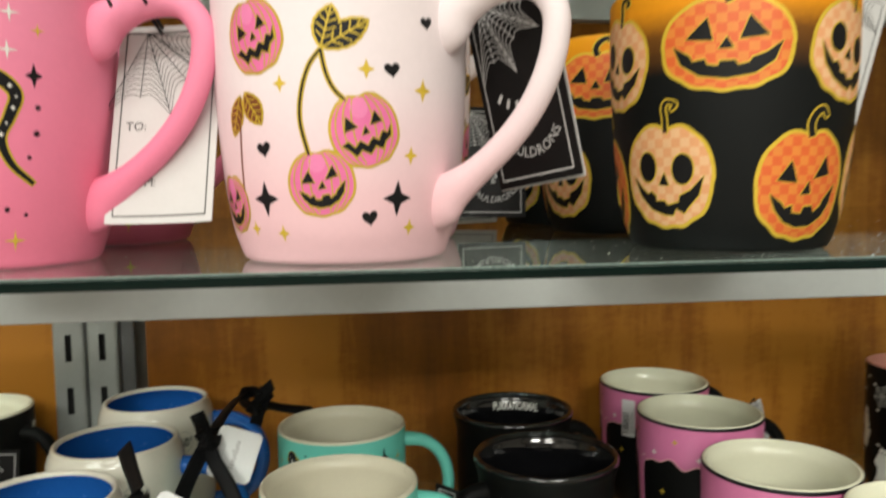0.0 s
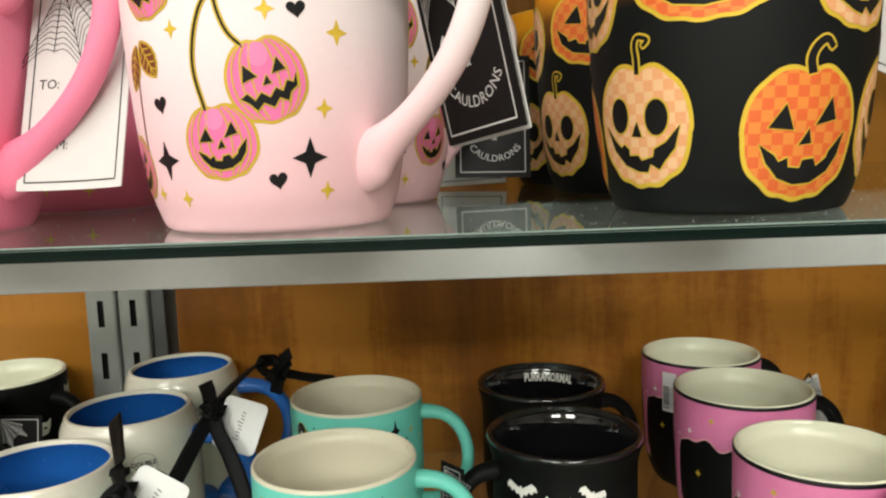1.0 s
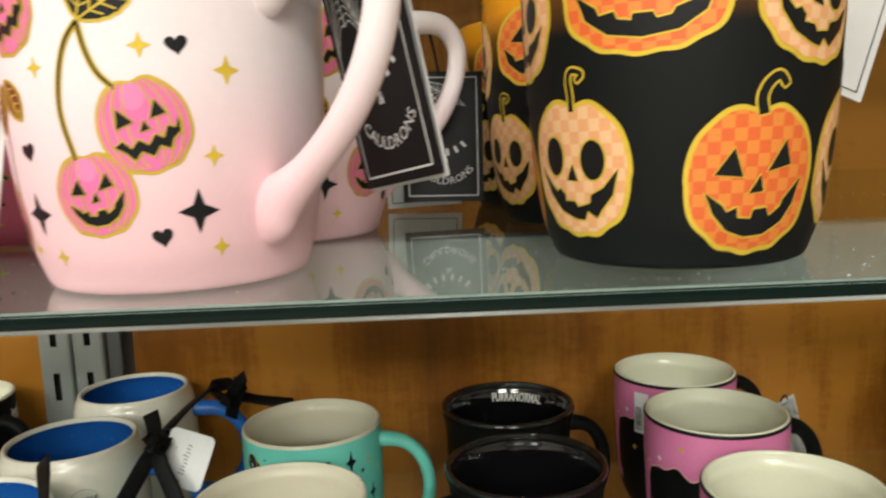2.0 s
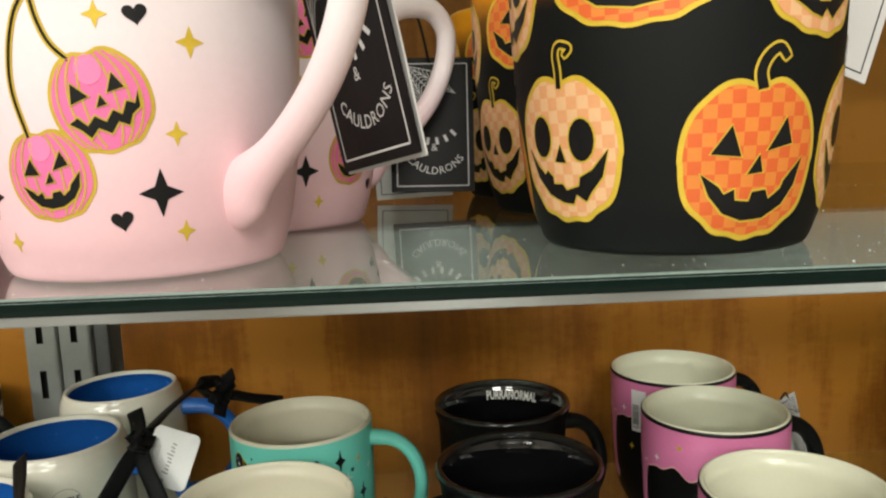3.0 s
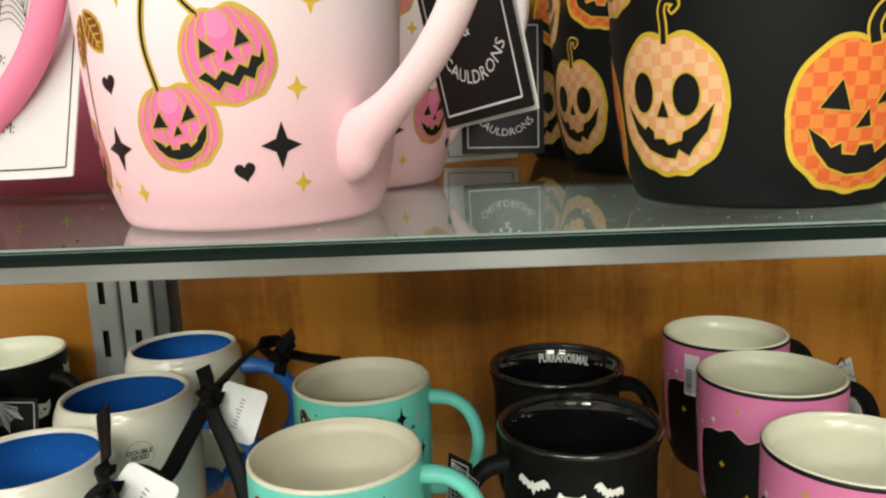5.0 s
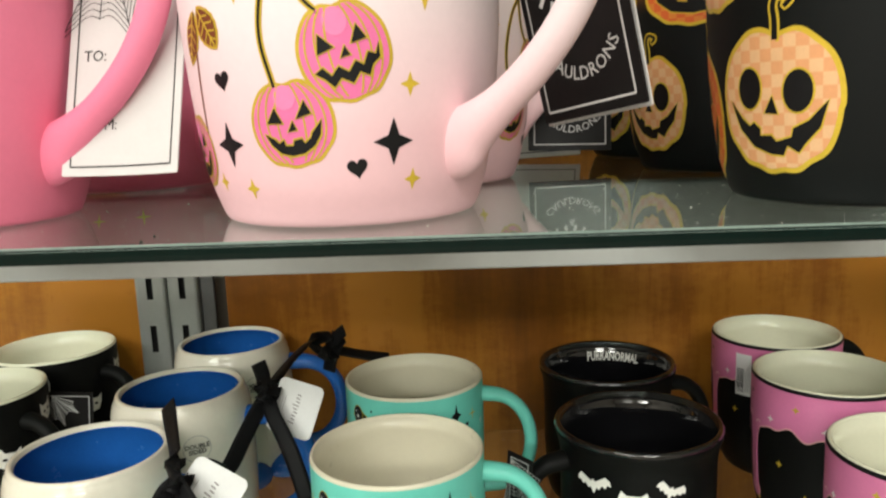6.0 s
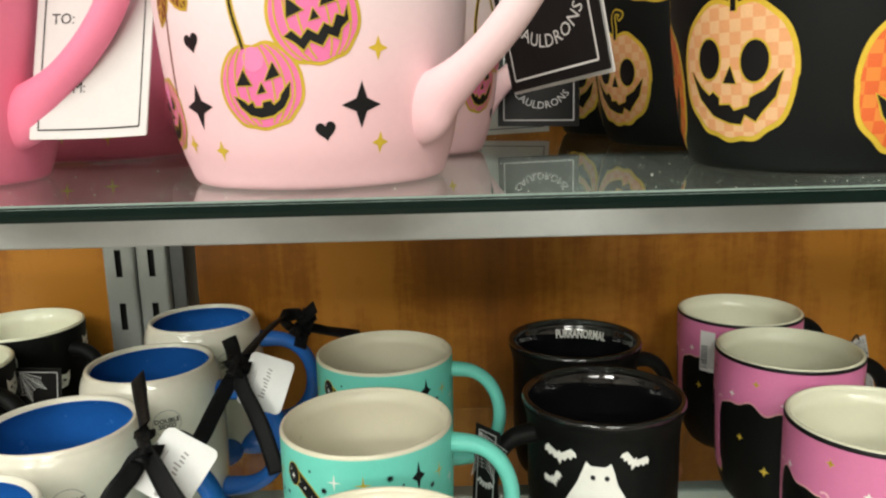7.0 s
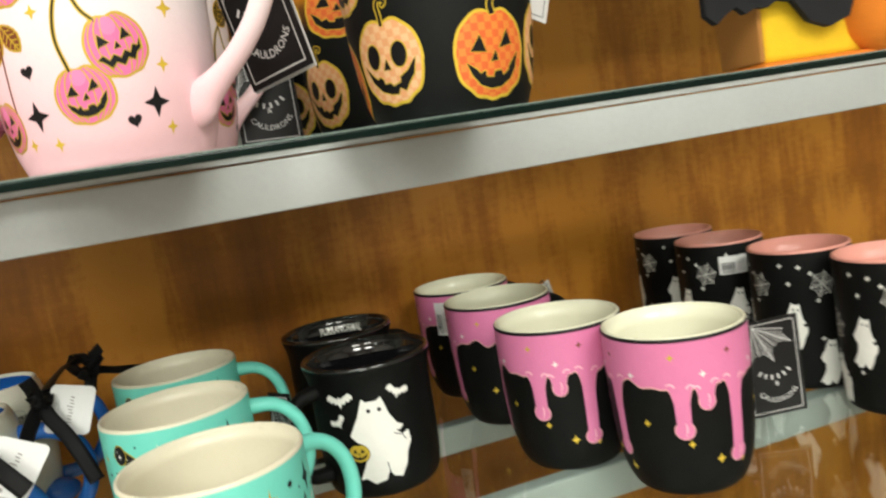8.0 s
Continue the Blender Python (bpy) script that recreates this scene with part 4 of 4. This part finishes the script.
lot(snake_mug(pose(0.0277, 0.3423, LOWER, 0, 0, -4)), ((0.0268, 0.2198, -4), (0.0448, 0.0900, 22)), LOWER)
lot(drip_mug(pose(0.3214, 0.4302, LOWER, 0, 0, 8)), ((0.3193, 0.3290, 6), (0.3180, 0.2060, 90), (0.3630, 0.1170, 106)), LOWER)
ghost_mug(pose(0.1750, 0.3860, LOWER, 0, 0, 5), 62, 69)
copy_thing(bpy.data.objects["ghost_cat_mug"], pose(0.1747, 0.2695, LOWER, 0, 0, -165))
lot(elf_mug(pose(-0.1374, 0.4400, LOWER, 0, 0, 6)), ((-0.1400, 0.3272, -2), (-0.1546, 0.2220, -4), (-0.1600, 0.1160, -4)), LOWER)
lot(cat_mug(pose(-0.2924, 0.4371, LOWER, 0, 0, -12)), ((-0.2990, 0.3340, -16),), LOWER)
lot(spook_mug(pose(0.5820, 0.4150, LOWER, 0, 0, 0)), ((0.567, 0.318, 20), (0.569, 0.212, -15), (0.572, 0.118, 30)), LOWER)


# ---------------------------------------------------------------- price labels on mugs
def barcode_label(mug_pose, profile, az, z, w, h):
    t = thing("price_label", "white price label with a bar code on a mug", "label", mug_pose)
    r = radius_from(profile)
    edge = [(-w / 2, -h / 2), (w / 2, -h / 2), (w / 2, h / 2), (-w / 2, h / 2)]
    paper = part("paper", flat_print([(edge, 0, 0)], on_mug(r, az, z, base=0.0006), 0.003), LABEL, t, "", False)
    rng = random.Random(2)
    bars, v = [], -h * 0.42
    while v < h * 0.12:
        k = rng.choice((0.0004, 0.0007, 0.001))
        bars.append(([(-w * 0.42, v), (w * 0.05, v), (w * 0.05, v + k), (-w * 0.42, v + k)], 0, 1))
        v += k + rng.choice((0.0005, 0.0008))
    for k in range(5):
        bars.append(([(w * (0.12 + 0.07 * k), -h * 0.4), (w * (0.145 + 0.07 * k), -h * 0.4), (w * (0.145 + 0.07 * k), h * (0.1 + 0.05 * k)), (w * (0.12 + 0.07 * k), h * (0.1 + 0.05 * k))], 1, 1))
    part("bar_print", flat_print(bars, on_mug(r, az, z, base=0.0007), 0.003), [BLACK, CARD_GREY], paper, "", False)


barcode_label(pose(0.3214, 0.4302, LOWER), DRIP_P, -138, 0.089, 0.0125, 0.034)
barcode_label(pose(0.3193, 0.3290, LOWER), DRIP_P, -62, 0.088, 0.024, 0.010)
barcode_label(pose(0.567, 0.318, LOWER), TALL_P, -112, 0.102, 0.030, 0.018)


# ---------------------------------------------------------------- hang tags
def web_layers(ox, oy, size, a0, a1, spokes, rings, ink, width, bend=0.16):
    out = []
    angles = np.linspace(radians(a0), radians(a1), spokes)
    lengths = [size * (1 - 0.28 * (k % 2)) for k in range(spokes)]
    for a, l in zip(angles, lengths):
        out.append((stroke([(ox, oy), (ox + l * math.cos(a), oy + l * math.sin(a))], width), ink, 1))
    for q in np.linspace(0.22, 0.98, rings):
        for k in range(spokes - 1):
            a, b = angles[k], angles[k + 1]
            la, lb = lengths[k] * q, lengths[k + 1] * q
            m, lm = (a + b) / 2, (la + lb) / 2 * (1 - bend)
            line = smooth_curve([(ox + la * math.cos(a), oy + la * math.sin(a)), (ox + lm * math.cos(m), oy + lm * math.sin(m)), (ox + lb * math.cos(b), oy + lb * math.sin(b))], 3)
            out.append((stroke([tuple(p) for p in line], width * 0.8), ink, 1))
    return out


def frame_layers(w, h, inset, width, ink):
    x, y = w / 2 - inset, h / 2 - inset
    k = width / 2
    return [([(-x, s * y - k), (x, s * y - k), (x, s * y + k), (-x, s * y + k)], ink, 1) for s in (-1, 1)] + [([(s * x - k, -y), (s * x + k, -y), (s * x + k, y), (s * x - k, y)], ink, 1) for s in (-1, 1)]


def arc_bars(cx, cy, radius, a0, a1, n, height, width, ink):
    """Letter-like bars along an arc, for a mark that is not spelled out."""
    out = []
    for k in range(n):
        a = radians(a0 + (a1 - a0) * k / (n - 1))
        ux, uy = math.cos(a), math.sin(a)
        tx, ty = -uy, ux
        p = [(cx + ux * (radius + q * height / 2) + tx * e * width, cy + uy * (radius + q * height / 2) + ty * e * width) for q, e in ((-1, -1), (-1, 1), (1, 1), (1, -1))]
        out.append((p, ink, 1))
    return out


def card(name, label, bl, br, tl, mats, layers_of, cord=(), thick=0.0006, bow=0.0, corner=0.0006, texts=()):
    """A hanging card between three corners; its print faces the aisle."""
    bl, br, tl = Vector(bl), Vector(br), Vector(tl)
    ux = (br - bl)
    w, h = ux.length, (tl - bl).length
    ux.normalize()
    uy = (tl - bl) - ux * (tl - bl).dot(ux)
    h = uy.length
    uy.normalize()
    n = ux.cross(uy)
    mid = bl + ux * w / 2 + uy * h / 2
    m = Matrix((ux, uy, n)).transposed().to_4x4()
    m.translation = mid
    t = thing(name, label, "tag", m)
    def bend(u, v, level):
        return (u, v, thick / 2 + 0.00008 * (level + 1) + bow * (1 - (2 * u / w) ** 2))
    bm = bmesh.new()
    grid = []
    turns = [corner * (1 - math.cos(radians(15 * k))) for k in range(7)]
    cols = [(-w / 2 + d, corner - math.sqrt(max(0.0, corner ** 2 - (corner - d) ** 2))) for d in turns]
    cols += [(-w / 2 + corner + (w - 2 * corner) * i / 10, 0.0) for i in range(1, 10)]
    cols += [(-x, y) for x, y in cols[6::-1]]
    for x, inset in cols:
        grid.append([bm.verts.new((x, s * (h / 2 - inset), q * thick / 2 + bow * (1 - (2 * x / w) ** 2))) for s, q in ((-1, -1), (1, -1), (1, 1), (-1, 1))])
    for a, b in zip(grid, grid[1:]):
        for k in range(4):
            bm.faces.new((a[k], a[(k + 1) % 4], b[(k + 1) % 4], b[k]))
    bm.faces.new(grid[0]), bm.faces.new(grid[-1][::-1])
    bmesh.ops.recalc_face_normals(bm, faces=bm.faces[:])
    board = part("card", bm, mats[0], t, "", False)
    part("card_print", flat_print(layers_of(w, h), bend, 0.006), mats[1], board, "", False)
    for body, size, x, y, arc in texts:
        part("lettering", bent_letters(body, size, lambda u, v, l, x=x, y=y: bend(u + x * w, v + y * h, l), arc), mats[1], board, "", False)
    inv = m.inverted()
    for line in cord:
        path = [(*(inv @ Vector(p)), 0.0007, 0.0007) for p in line]
        part("cord", tube(smooth_curve(path, 6), 8), CORD, t, "thin black cord")
    return t


def black_face(w, h):
    out = frame_layers(w, h, 0.0032, 0.0006, 0)
    out += web_layers(-w * 0.30, h * 0.44, h * 0.42, -100, -12, 6, 8, 0, 0.00045)
    out += arc_bars(0.0, h * 0.10, w * 0.36, 226, 314, 6, 0.0038, 0.0008, 0)
    return out


TAG_WORDS = (("&", 0.0056, 0.02, -0.17, None), ("CAULDRONS", 0.0056, 0.03, -0.345, -0.0165))


def white_face(w, h):
    out = frame_layers(w, h, 0.0030, 0.0005, 0)
    out += web_layers(-w * 0.24, h * 0.46, h * 0.46, -114, -6, 6, 10, 0, 0.00032)
    out.append((stroke([(-w * 0.20, h * 0.46), (w * 0.24, h * 0.27)], 0.0005), 0, 1))
    return out


card("hang_tag", "white card hang tag with a spider web on a pink mug", (-0.0582, 0.0495, 1.3155), (-0.0155, 0.0380, 1.3165), (-0.0590, 0.0730, 1.3950), [CARD_WHITE, [BLACK, CARD_GREY]], white_face, cord=([(-0.0370, 0.0660, 1.3920), (-0.0420, 0.0470, 1.4025), (-0.0425, 0.0390, 1.4080), (-0.0390, 0.0270, 1.4045), (-0.0360, 0.0630, 1.3935)], [(-0.0425, 0.0390, 1.4080), (-0.0470, 0.0280, 1.3995), (-0.0450, 0.0250, 1.3935)]), bow=-0.0015, texts=(("TO:", 0.0052, -0.28, -0.02, None), ("FROM:", 0.0050, -0.22, -0.30, None)))
card("hang_tag", "black card hang tag with silver web on a pale pink handle", (0.0998, 0.0510, 1.3265), (0.1237, 0.0150, 1.3325), (0.0840, 0.0550, 1.4030), [CARD_BLACK, [CARD_PRINT]], black_face, texts=TAG_WORDS, cord=([(0.0975, 0.0370, 1.4000), (0.1000, 0.0210, 1.4065), (0.0980, 0.0070, 1.4070), (0.0940, 0.0030, 1.4000), (0.0990, 0.0310, 1.3980)],), bow=0.001)
card("hang_tag", "white-edged card hang tag behind a black one", (0.1008, 0.0525, 1.3258), (0.1252, 0.0165, 1.3316), (0.0852, 0.0570, 1.4020), [CARD_WHITE, [CARD_PRINT]], lambda w, h: frame_layers(w, h, 0.003, 0.0005, 0))
card("hang_tag", "black card hang tag with silver lettering behind the pink mug", (0.1056, 0.2210, 1.3085), (0.1498, 0.2216, 1.3075), (0.1075, 0.2310, 1.3790), [CARD_BLACK, [CARD_PRINT]], black_face, texts=TAG_WORDS, cord=([(0.1280, 0.2290, 1.3760), (0.1250, 0.2190, 1.3900), (0.1220, 0.2090, 1.4000)],))
card("hang_tag", "white card hang tag leaning behind the black one", (0.0950, 0.2620, 1.3015), (0.1392, 0.2650, 1.3030), (0.0960, 0.2740, 1.3720), [CARD_WHITE, [BLACK, CARD_GREY]], white_face)
card("hang_tag", "white card hang tag with grey web behind the pumpkin mug", (0.2440, 0.0900, 1.3670), (0.2850, 0.0930, 1.3495), (0.2690, 0.1050, 1.4380), [CARD_WHITE, [BLACK, CARD_GREY]], white_face)
card("hang_tag", "black card hang tag with silver web on an icing mug", (0.4400, 0.1400, 1.0395), (0.4820, 0.1260, 1.0420), (0.4260, 0.1370, 1.1180), [CARD_BLACK, [CARD_PRINT]], black_face, texts=TAG_WORDS, cord=([(0.4490, 0.1310, 1.1140), (0.4380, 0.1320, 1.1280), (0.4330, 0.1420, 1.1240)],))
card("hang_tag", "white card hang tag with grey web on an icing mug", (0.3780, 0.3430, 1.0720), (0.4060, 0.3610, 1.0760), (0.3760, 0.3550, 1.1350), [CARD_WHITE, [BLACK, CARD_GREY]], white_face, cord=([(0.3880, 0.3630, 1.1330), (0.3830, 0.3580, 1.1400), (0.3780, 0.3570, 1.1330)],))
card("hang_tag", "black card hang tag with silver web on a cat mug", (-0.2630, 0.3500, 1.0700), (-0.2210, 0.3460, 1.0700), (-0.2630, 0.3600, 1.1290), [CARD_BLACK, [CARD_PRINT]], black_face, texts=TAG_WORDS)
card("hang_tag", "black card hang tag between turquoise and black mugs", (0.0870, 0.2460, 1.0500), (0.1010, 0.2315, 1.0490), (0.0880, 0.2490, 1.1270), [CARD_BLACK, [CARD_PRINT]], black_face, texts=TAG_WORDS)


def tag_face(w, h):
    """Faint marbling, a line of letter-like strokes along the tag and a small round mark."""
    out = []
    rng = random.Random(9)
    for k in range(9):
        y = -h * 0.27 + h * 0.064 * k
        tall = 0.0030 + 0.0016 * (k in (0, 5))
        x = w * 0.02 + rng.uniform(-0.0004, 0.0004)
        out.append((stroke([(x + 0.0016, y), (x + 0.0016 - tall, y + 0.0006)], 0.0009), 0, 1))
    for k in range(3):
        x = -w * 0.26 - 0.0018 * k
        out.append((stroke([(x, -h * 0.10), (x, h * (0.18 - 0.04 * k))], 0.0003), 1, 1))
    out.append((grown(ellipse(-w * 0.02, -h * 0.41, 0.0014, 0.0014, 14), 0.0002), 1, 1))
    return out


card("gift_tag", "white paper tag with small print tied on with black ribbon", (-0.0685, 0.2860, 1.1270), (-0.0380, 0.2785, 1.1195), (-0.0535, 0.2970, 1.1580), [LABEL, [CARD_GREY, CARD_GREY]], tag_face, corner=0.0042, bow=0.0008)
card("gift_tag", "white paper tag with small print tied on with black ribbon", (-0.0860, 0.1520, 1.1390), (-0.0580, 0.1450, 1.1262), (-0.0590, 0.1700, 1.1560), [LABEL, [CARD_GREY, CARD_GREY]], tag_face, corner=0.0042, bow=-0.0008)


def bow(name_label, at, strands, width=0.0106):
    t = thing("ribbon_bow", name_label, "ribbon", pose(*at))
    for path in strands:
        part("strand", ribbon_mesh(path, width), RIBBON, t)
    return t


bow("black satin ribbon knotted round a blue handle", (-0.003, 0.002, 0.003), (
    ((-0.0750, 0.3120, 1.1600, 25), (-0.0700, 0.3030, 1.1540, 15), (-0.0660, 0.2920, 1.1480, 5), (-0.0620, 0.2840, 1.1440, 0), (-0.0570, 0.2750, 1.1360, 8), (-0.0470, 0.2640, 1.1230, 12), (-0.0390, 0.2560, 1.1070, 15), (-0.0320, 0.2480, 1.0900, 15)),
    ((-0.0630, 0.2880, 1.1450, 0), (-0.0680, 0.2770, 1.1380, 15), (-0.0730, 0.2600, 1.1270, 20), (-0.0760, 0.2450, 1.1190, 20), (-0.0790, 0.2360, 1.1150, 20)),
    ((-0.0640, 0.2880, 1.1450, 10), (-0.0600, 0.2980, 1.1520, 15), (-0.0580, 0.3250, 1.1540, 20), (-0.0550, 0.3520, 1.1550, 20), (-0.0510, 0.3750, 1.1560, 25), (-0.0440, 0.3880, 1.1550, 45), (-0.0380, 0.3920, 1.1550, 70)),
    ((-0.0380, 0.3920, 1.1550, 70), (-0.0350, 0.3960, 1.1500, 60), (-0.0420, 0.3980, 1.1420, 30), (-0.0490, 0.3960, 1.1420, 20), (-0.0530, 0.3850, 1.1510, 20)),
    ((-0.0430, 0.3980, 1.1380, 40), (-0.0350, 0.4020, 1.1390, 60), (-0.0210, 0.4050, 1.1350, 65), (-0.0070, 0.4070, 1.1320, 60), (0.0050, 0.4100, 1.1300, 70)),
    ((-0.0430, 0.3960, 1.1240, 10), (-0.0400, 0.3940, 1.1350, 10), (-0.0360, 0.3930, 1.1440, 20), (-0.0330, 0.3920, 1.1490, 30), (-0.0280, 0.3900, 1.1540, 40)),
    ((-0.0420, 0.3920, 1.1460, 20), (-0.0370, 0.3900, 1.1510, 28), (-0.0320, 0.3880, 1.1560, 35), (-0.0265, 0.3860, 1.1610, 42)),
    ((-0.0690, 0.2900, 1.1500, 0), (-0.0640, 0.2800, 1.1490, 60), (-0.0590, 0.2840, 1.1440, 90)),
    ((-0.0590, 0.2900, 1.1500, 0), (-0.0600, 0.2790, 1.1460, 40), (-0.0670, 0.2860, 1.1420, 80)),
    ((-0.0470, 0.3960, 1.1340, 0), (-0.0410, 0.3880, 1.1430, 50), (-0.0350, 0.3940, 1.1390, 90)),
))
bow("black grosgrain ribbon knotted over two white mugs", (0.0, -0.008, 0.007), (
    ((-0.1020, 0.2220, 1.1660, 5), (-0.0940, 0.2050, 1.1590, 5), (-0.0850, 0.1850, 1.1530, 0), (-0.0780, 0.1660, 1.1480, 0), (-0.0700, 0.1560, 1.1430, 5), (-0.0620, 0.1480, 1.1360, 8), (-0.0540, 0.1420, 1.1280, 10)),
    ((-0.0780, 0.1670, 1.1450, 0), (-0.0810, 0.1620, 1.1430, 10), (-0.0830, 0.1550, 1.1390, 12), (-0.0870, 0.1470, 1.1340, 15), (-0.0900, 0.1400, 1.1270, 20)),
    ((-0.0790, 0.1680, 1.1400, 40), (-0.0780, 0.1740, 1.1430, 50), (-0.0760, 0.1850, 1.1440, 60), (-0.0730, 0.1980, 1.1380, 50), (-0.0720, 0.2120, 1.1280, 30), (-0.0730, 0.2240, 1.1170, 20)),
    ((-0.0830, 0.1700, 1.1480, 0), (-0.0770, 0.1600, 1.1490, 60), (-0.0730, 0.1640, 1.1450, 90)),
    ((-0.0740, 0.1680, 1.1490, 0), (-0.0740, 0.1590, 1.1480, 40), (-0.0810, 0.1640, 1.1440, 80)),
))


# ---------------------------------------------------------------- felt decoration at the end of the shelf
def felt_decoration():
    t = thing("felt_decoration", "yellow and orange felt decoration with black scalloped felt on top", "decoration", pose(0.543, 0.15, SHELF))
    part("block", box(-0.055, 0.060, -0.012, 0.030, 0.006, 0.075, 0.008, 3), YELLOW_FELT, t)
    part("base_strip", box(-0.060, 0.062, -0.018, 0.034, 0.0, 0.009, 0.003, 2), ORANGE_FELT, t, "orange felt base strip")
    # added strip; its tan colour stands in for the lit band here
    part("lit_side_strip", box(-0.060, -0.0555, -0.014, 0.032, 0.0095, 0.075, 0.002, 2), LIT_TAN, t, "added tan strip standing in for the lit band beside the block")
    for dx, rr, mat in ((0.062, 0.036, ORANGE_FELT), (0.078, 0.034, YELLOW_FELT)):
        prof = [(0.0, 0.0, 0)] + [(rr * math.sin(math.pi * k / 14) * (1 + 0.02 * (k % 2)), 0.030 - 0.030 * math.cos(math.pi * k / 14), 0) for k in range(1, 14)] + [(0.0, 0.060, 0)]
        ob = part("ball", lathe(prof, 40), mat, t)
        ob.matrix_basis = pose(dx, -0.022 if mat is YELLOW_FELT else -0.012, 0.004)
    edge = [(-0.115, 0.085), (-0.115, 0.047), (-0.106, 0.040), (-0.098, 0.046), (-0.088, 0.051), (-0.080, 0.045), (-0.070, 0.049), (-0.060, 0.048), (-0.050, 0.053), (-0.036, 0.051), (-0.022, 0.035), (-0.004, 0.029), (0.016, 0.035), (0.024, 0.051), (0.030, 0.085)]
    bm = bmesh.new()
    rows = []
    for y in (-0.026, -0.020):
        rows.append([bm.verts.new((x, y, z)) for x, z in edge])
    bm.faces.new(rows[0]), bm.faces.new(rows[1][::-1])
    for k in range(len(edge)):
        j = (k + 1) % len(edge)
        bm.faces.new((rows[0][j], rows[0][k], rows[1][k], rows[1][j]))
    part("scalloped_trim", bm, BLACK_FELT, t, "black scalloped felt", False)


felt_decoration()


# ---------------------------------------------------------------- dust on the glass
def dust():
    rng = random.Random(11)
    verts, faces = [], []
    for k in range(900):
        x, y = rng.uniform(-0.25, 0.45), 0.004 + 0.26 * rng.random() ** 1.5
        size, a = rng.uniform(0.00008, 0.00025) * (1 + 1.2 * (rng.random() > 0.95)), rng.uniform(0, 3.14)
        n = len(verts)
        for q in range(4):
            b = a + q * math.pi / 2
            f = size * (1 if q % 2 else rng.uniform(0.5, 1.6))
            verts.append((x + f * math.cos(b), y + f * math.sin(b), SHELF + 0.0001))
        verts.append((x, y, SHELF + 0.0001 + size * 0.6))
        faces += [(n + q, n + (q + 1) % 4, n + 4) for q in range(4)]
    me = bpy.data.meshes.new("dust")
    me.from_pydata(verts, [], faces)
    me.materials.append(WHITE)
    tagged(new("dust", me), "white dust specks scattered over the glass shelf", "dust", kind="stuff")


dust()
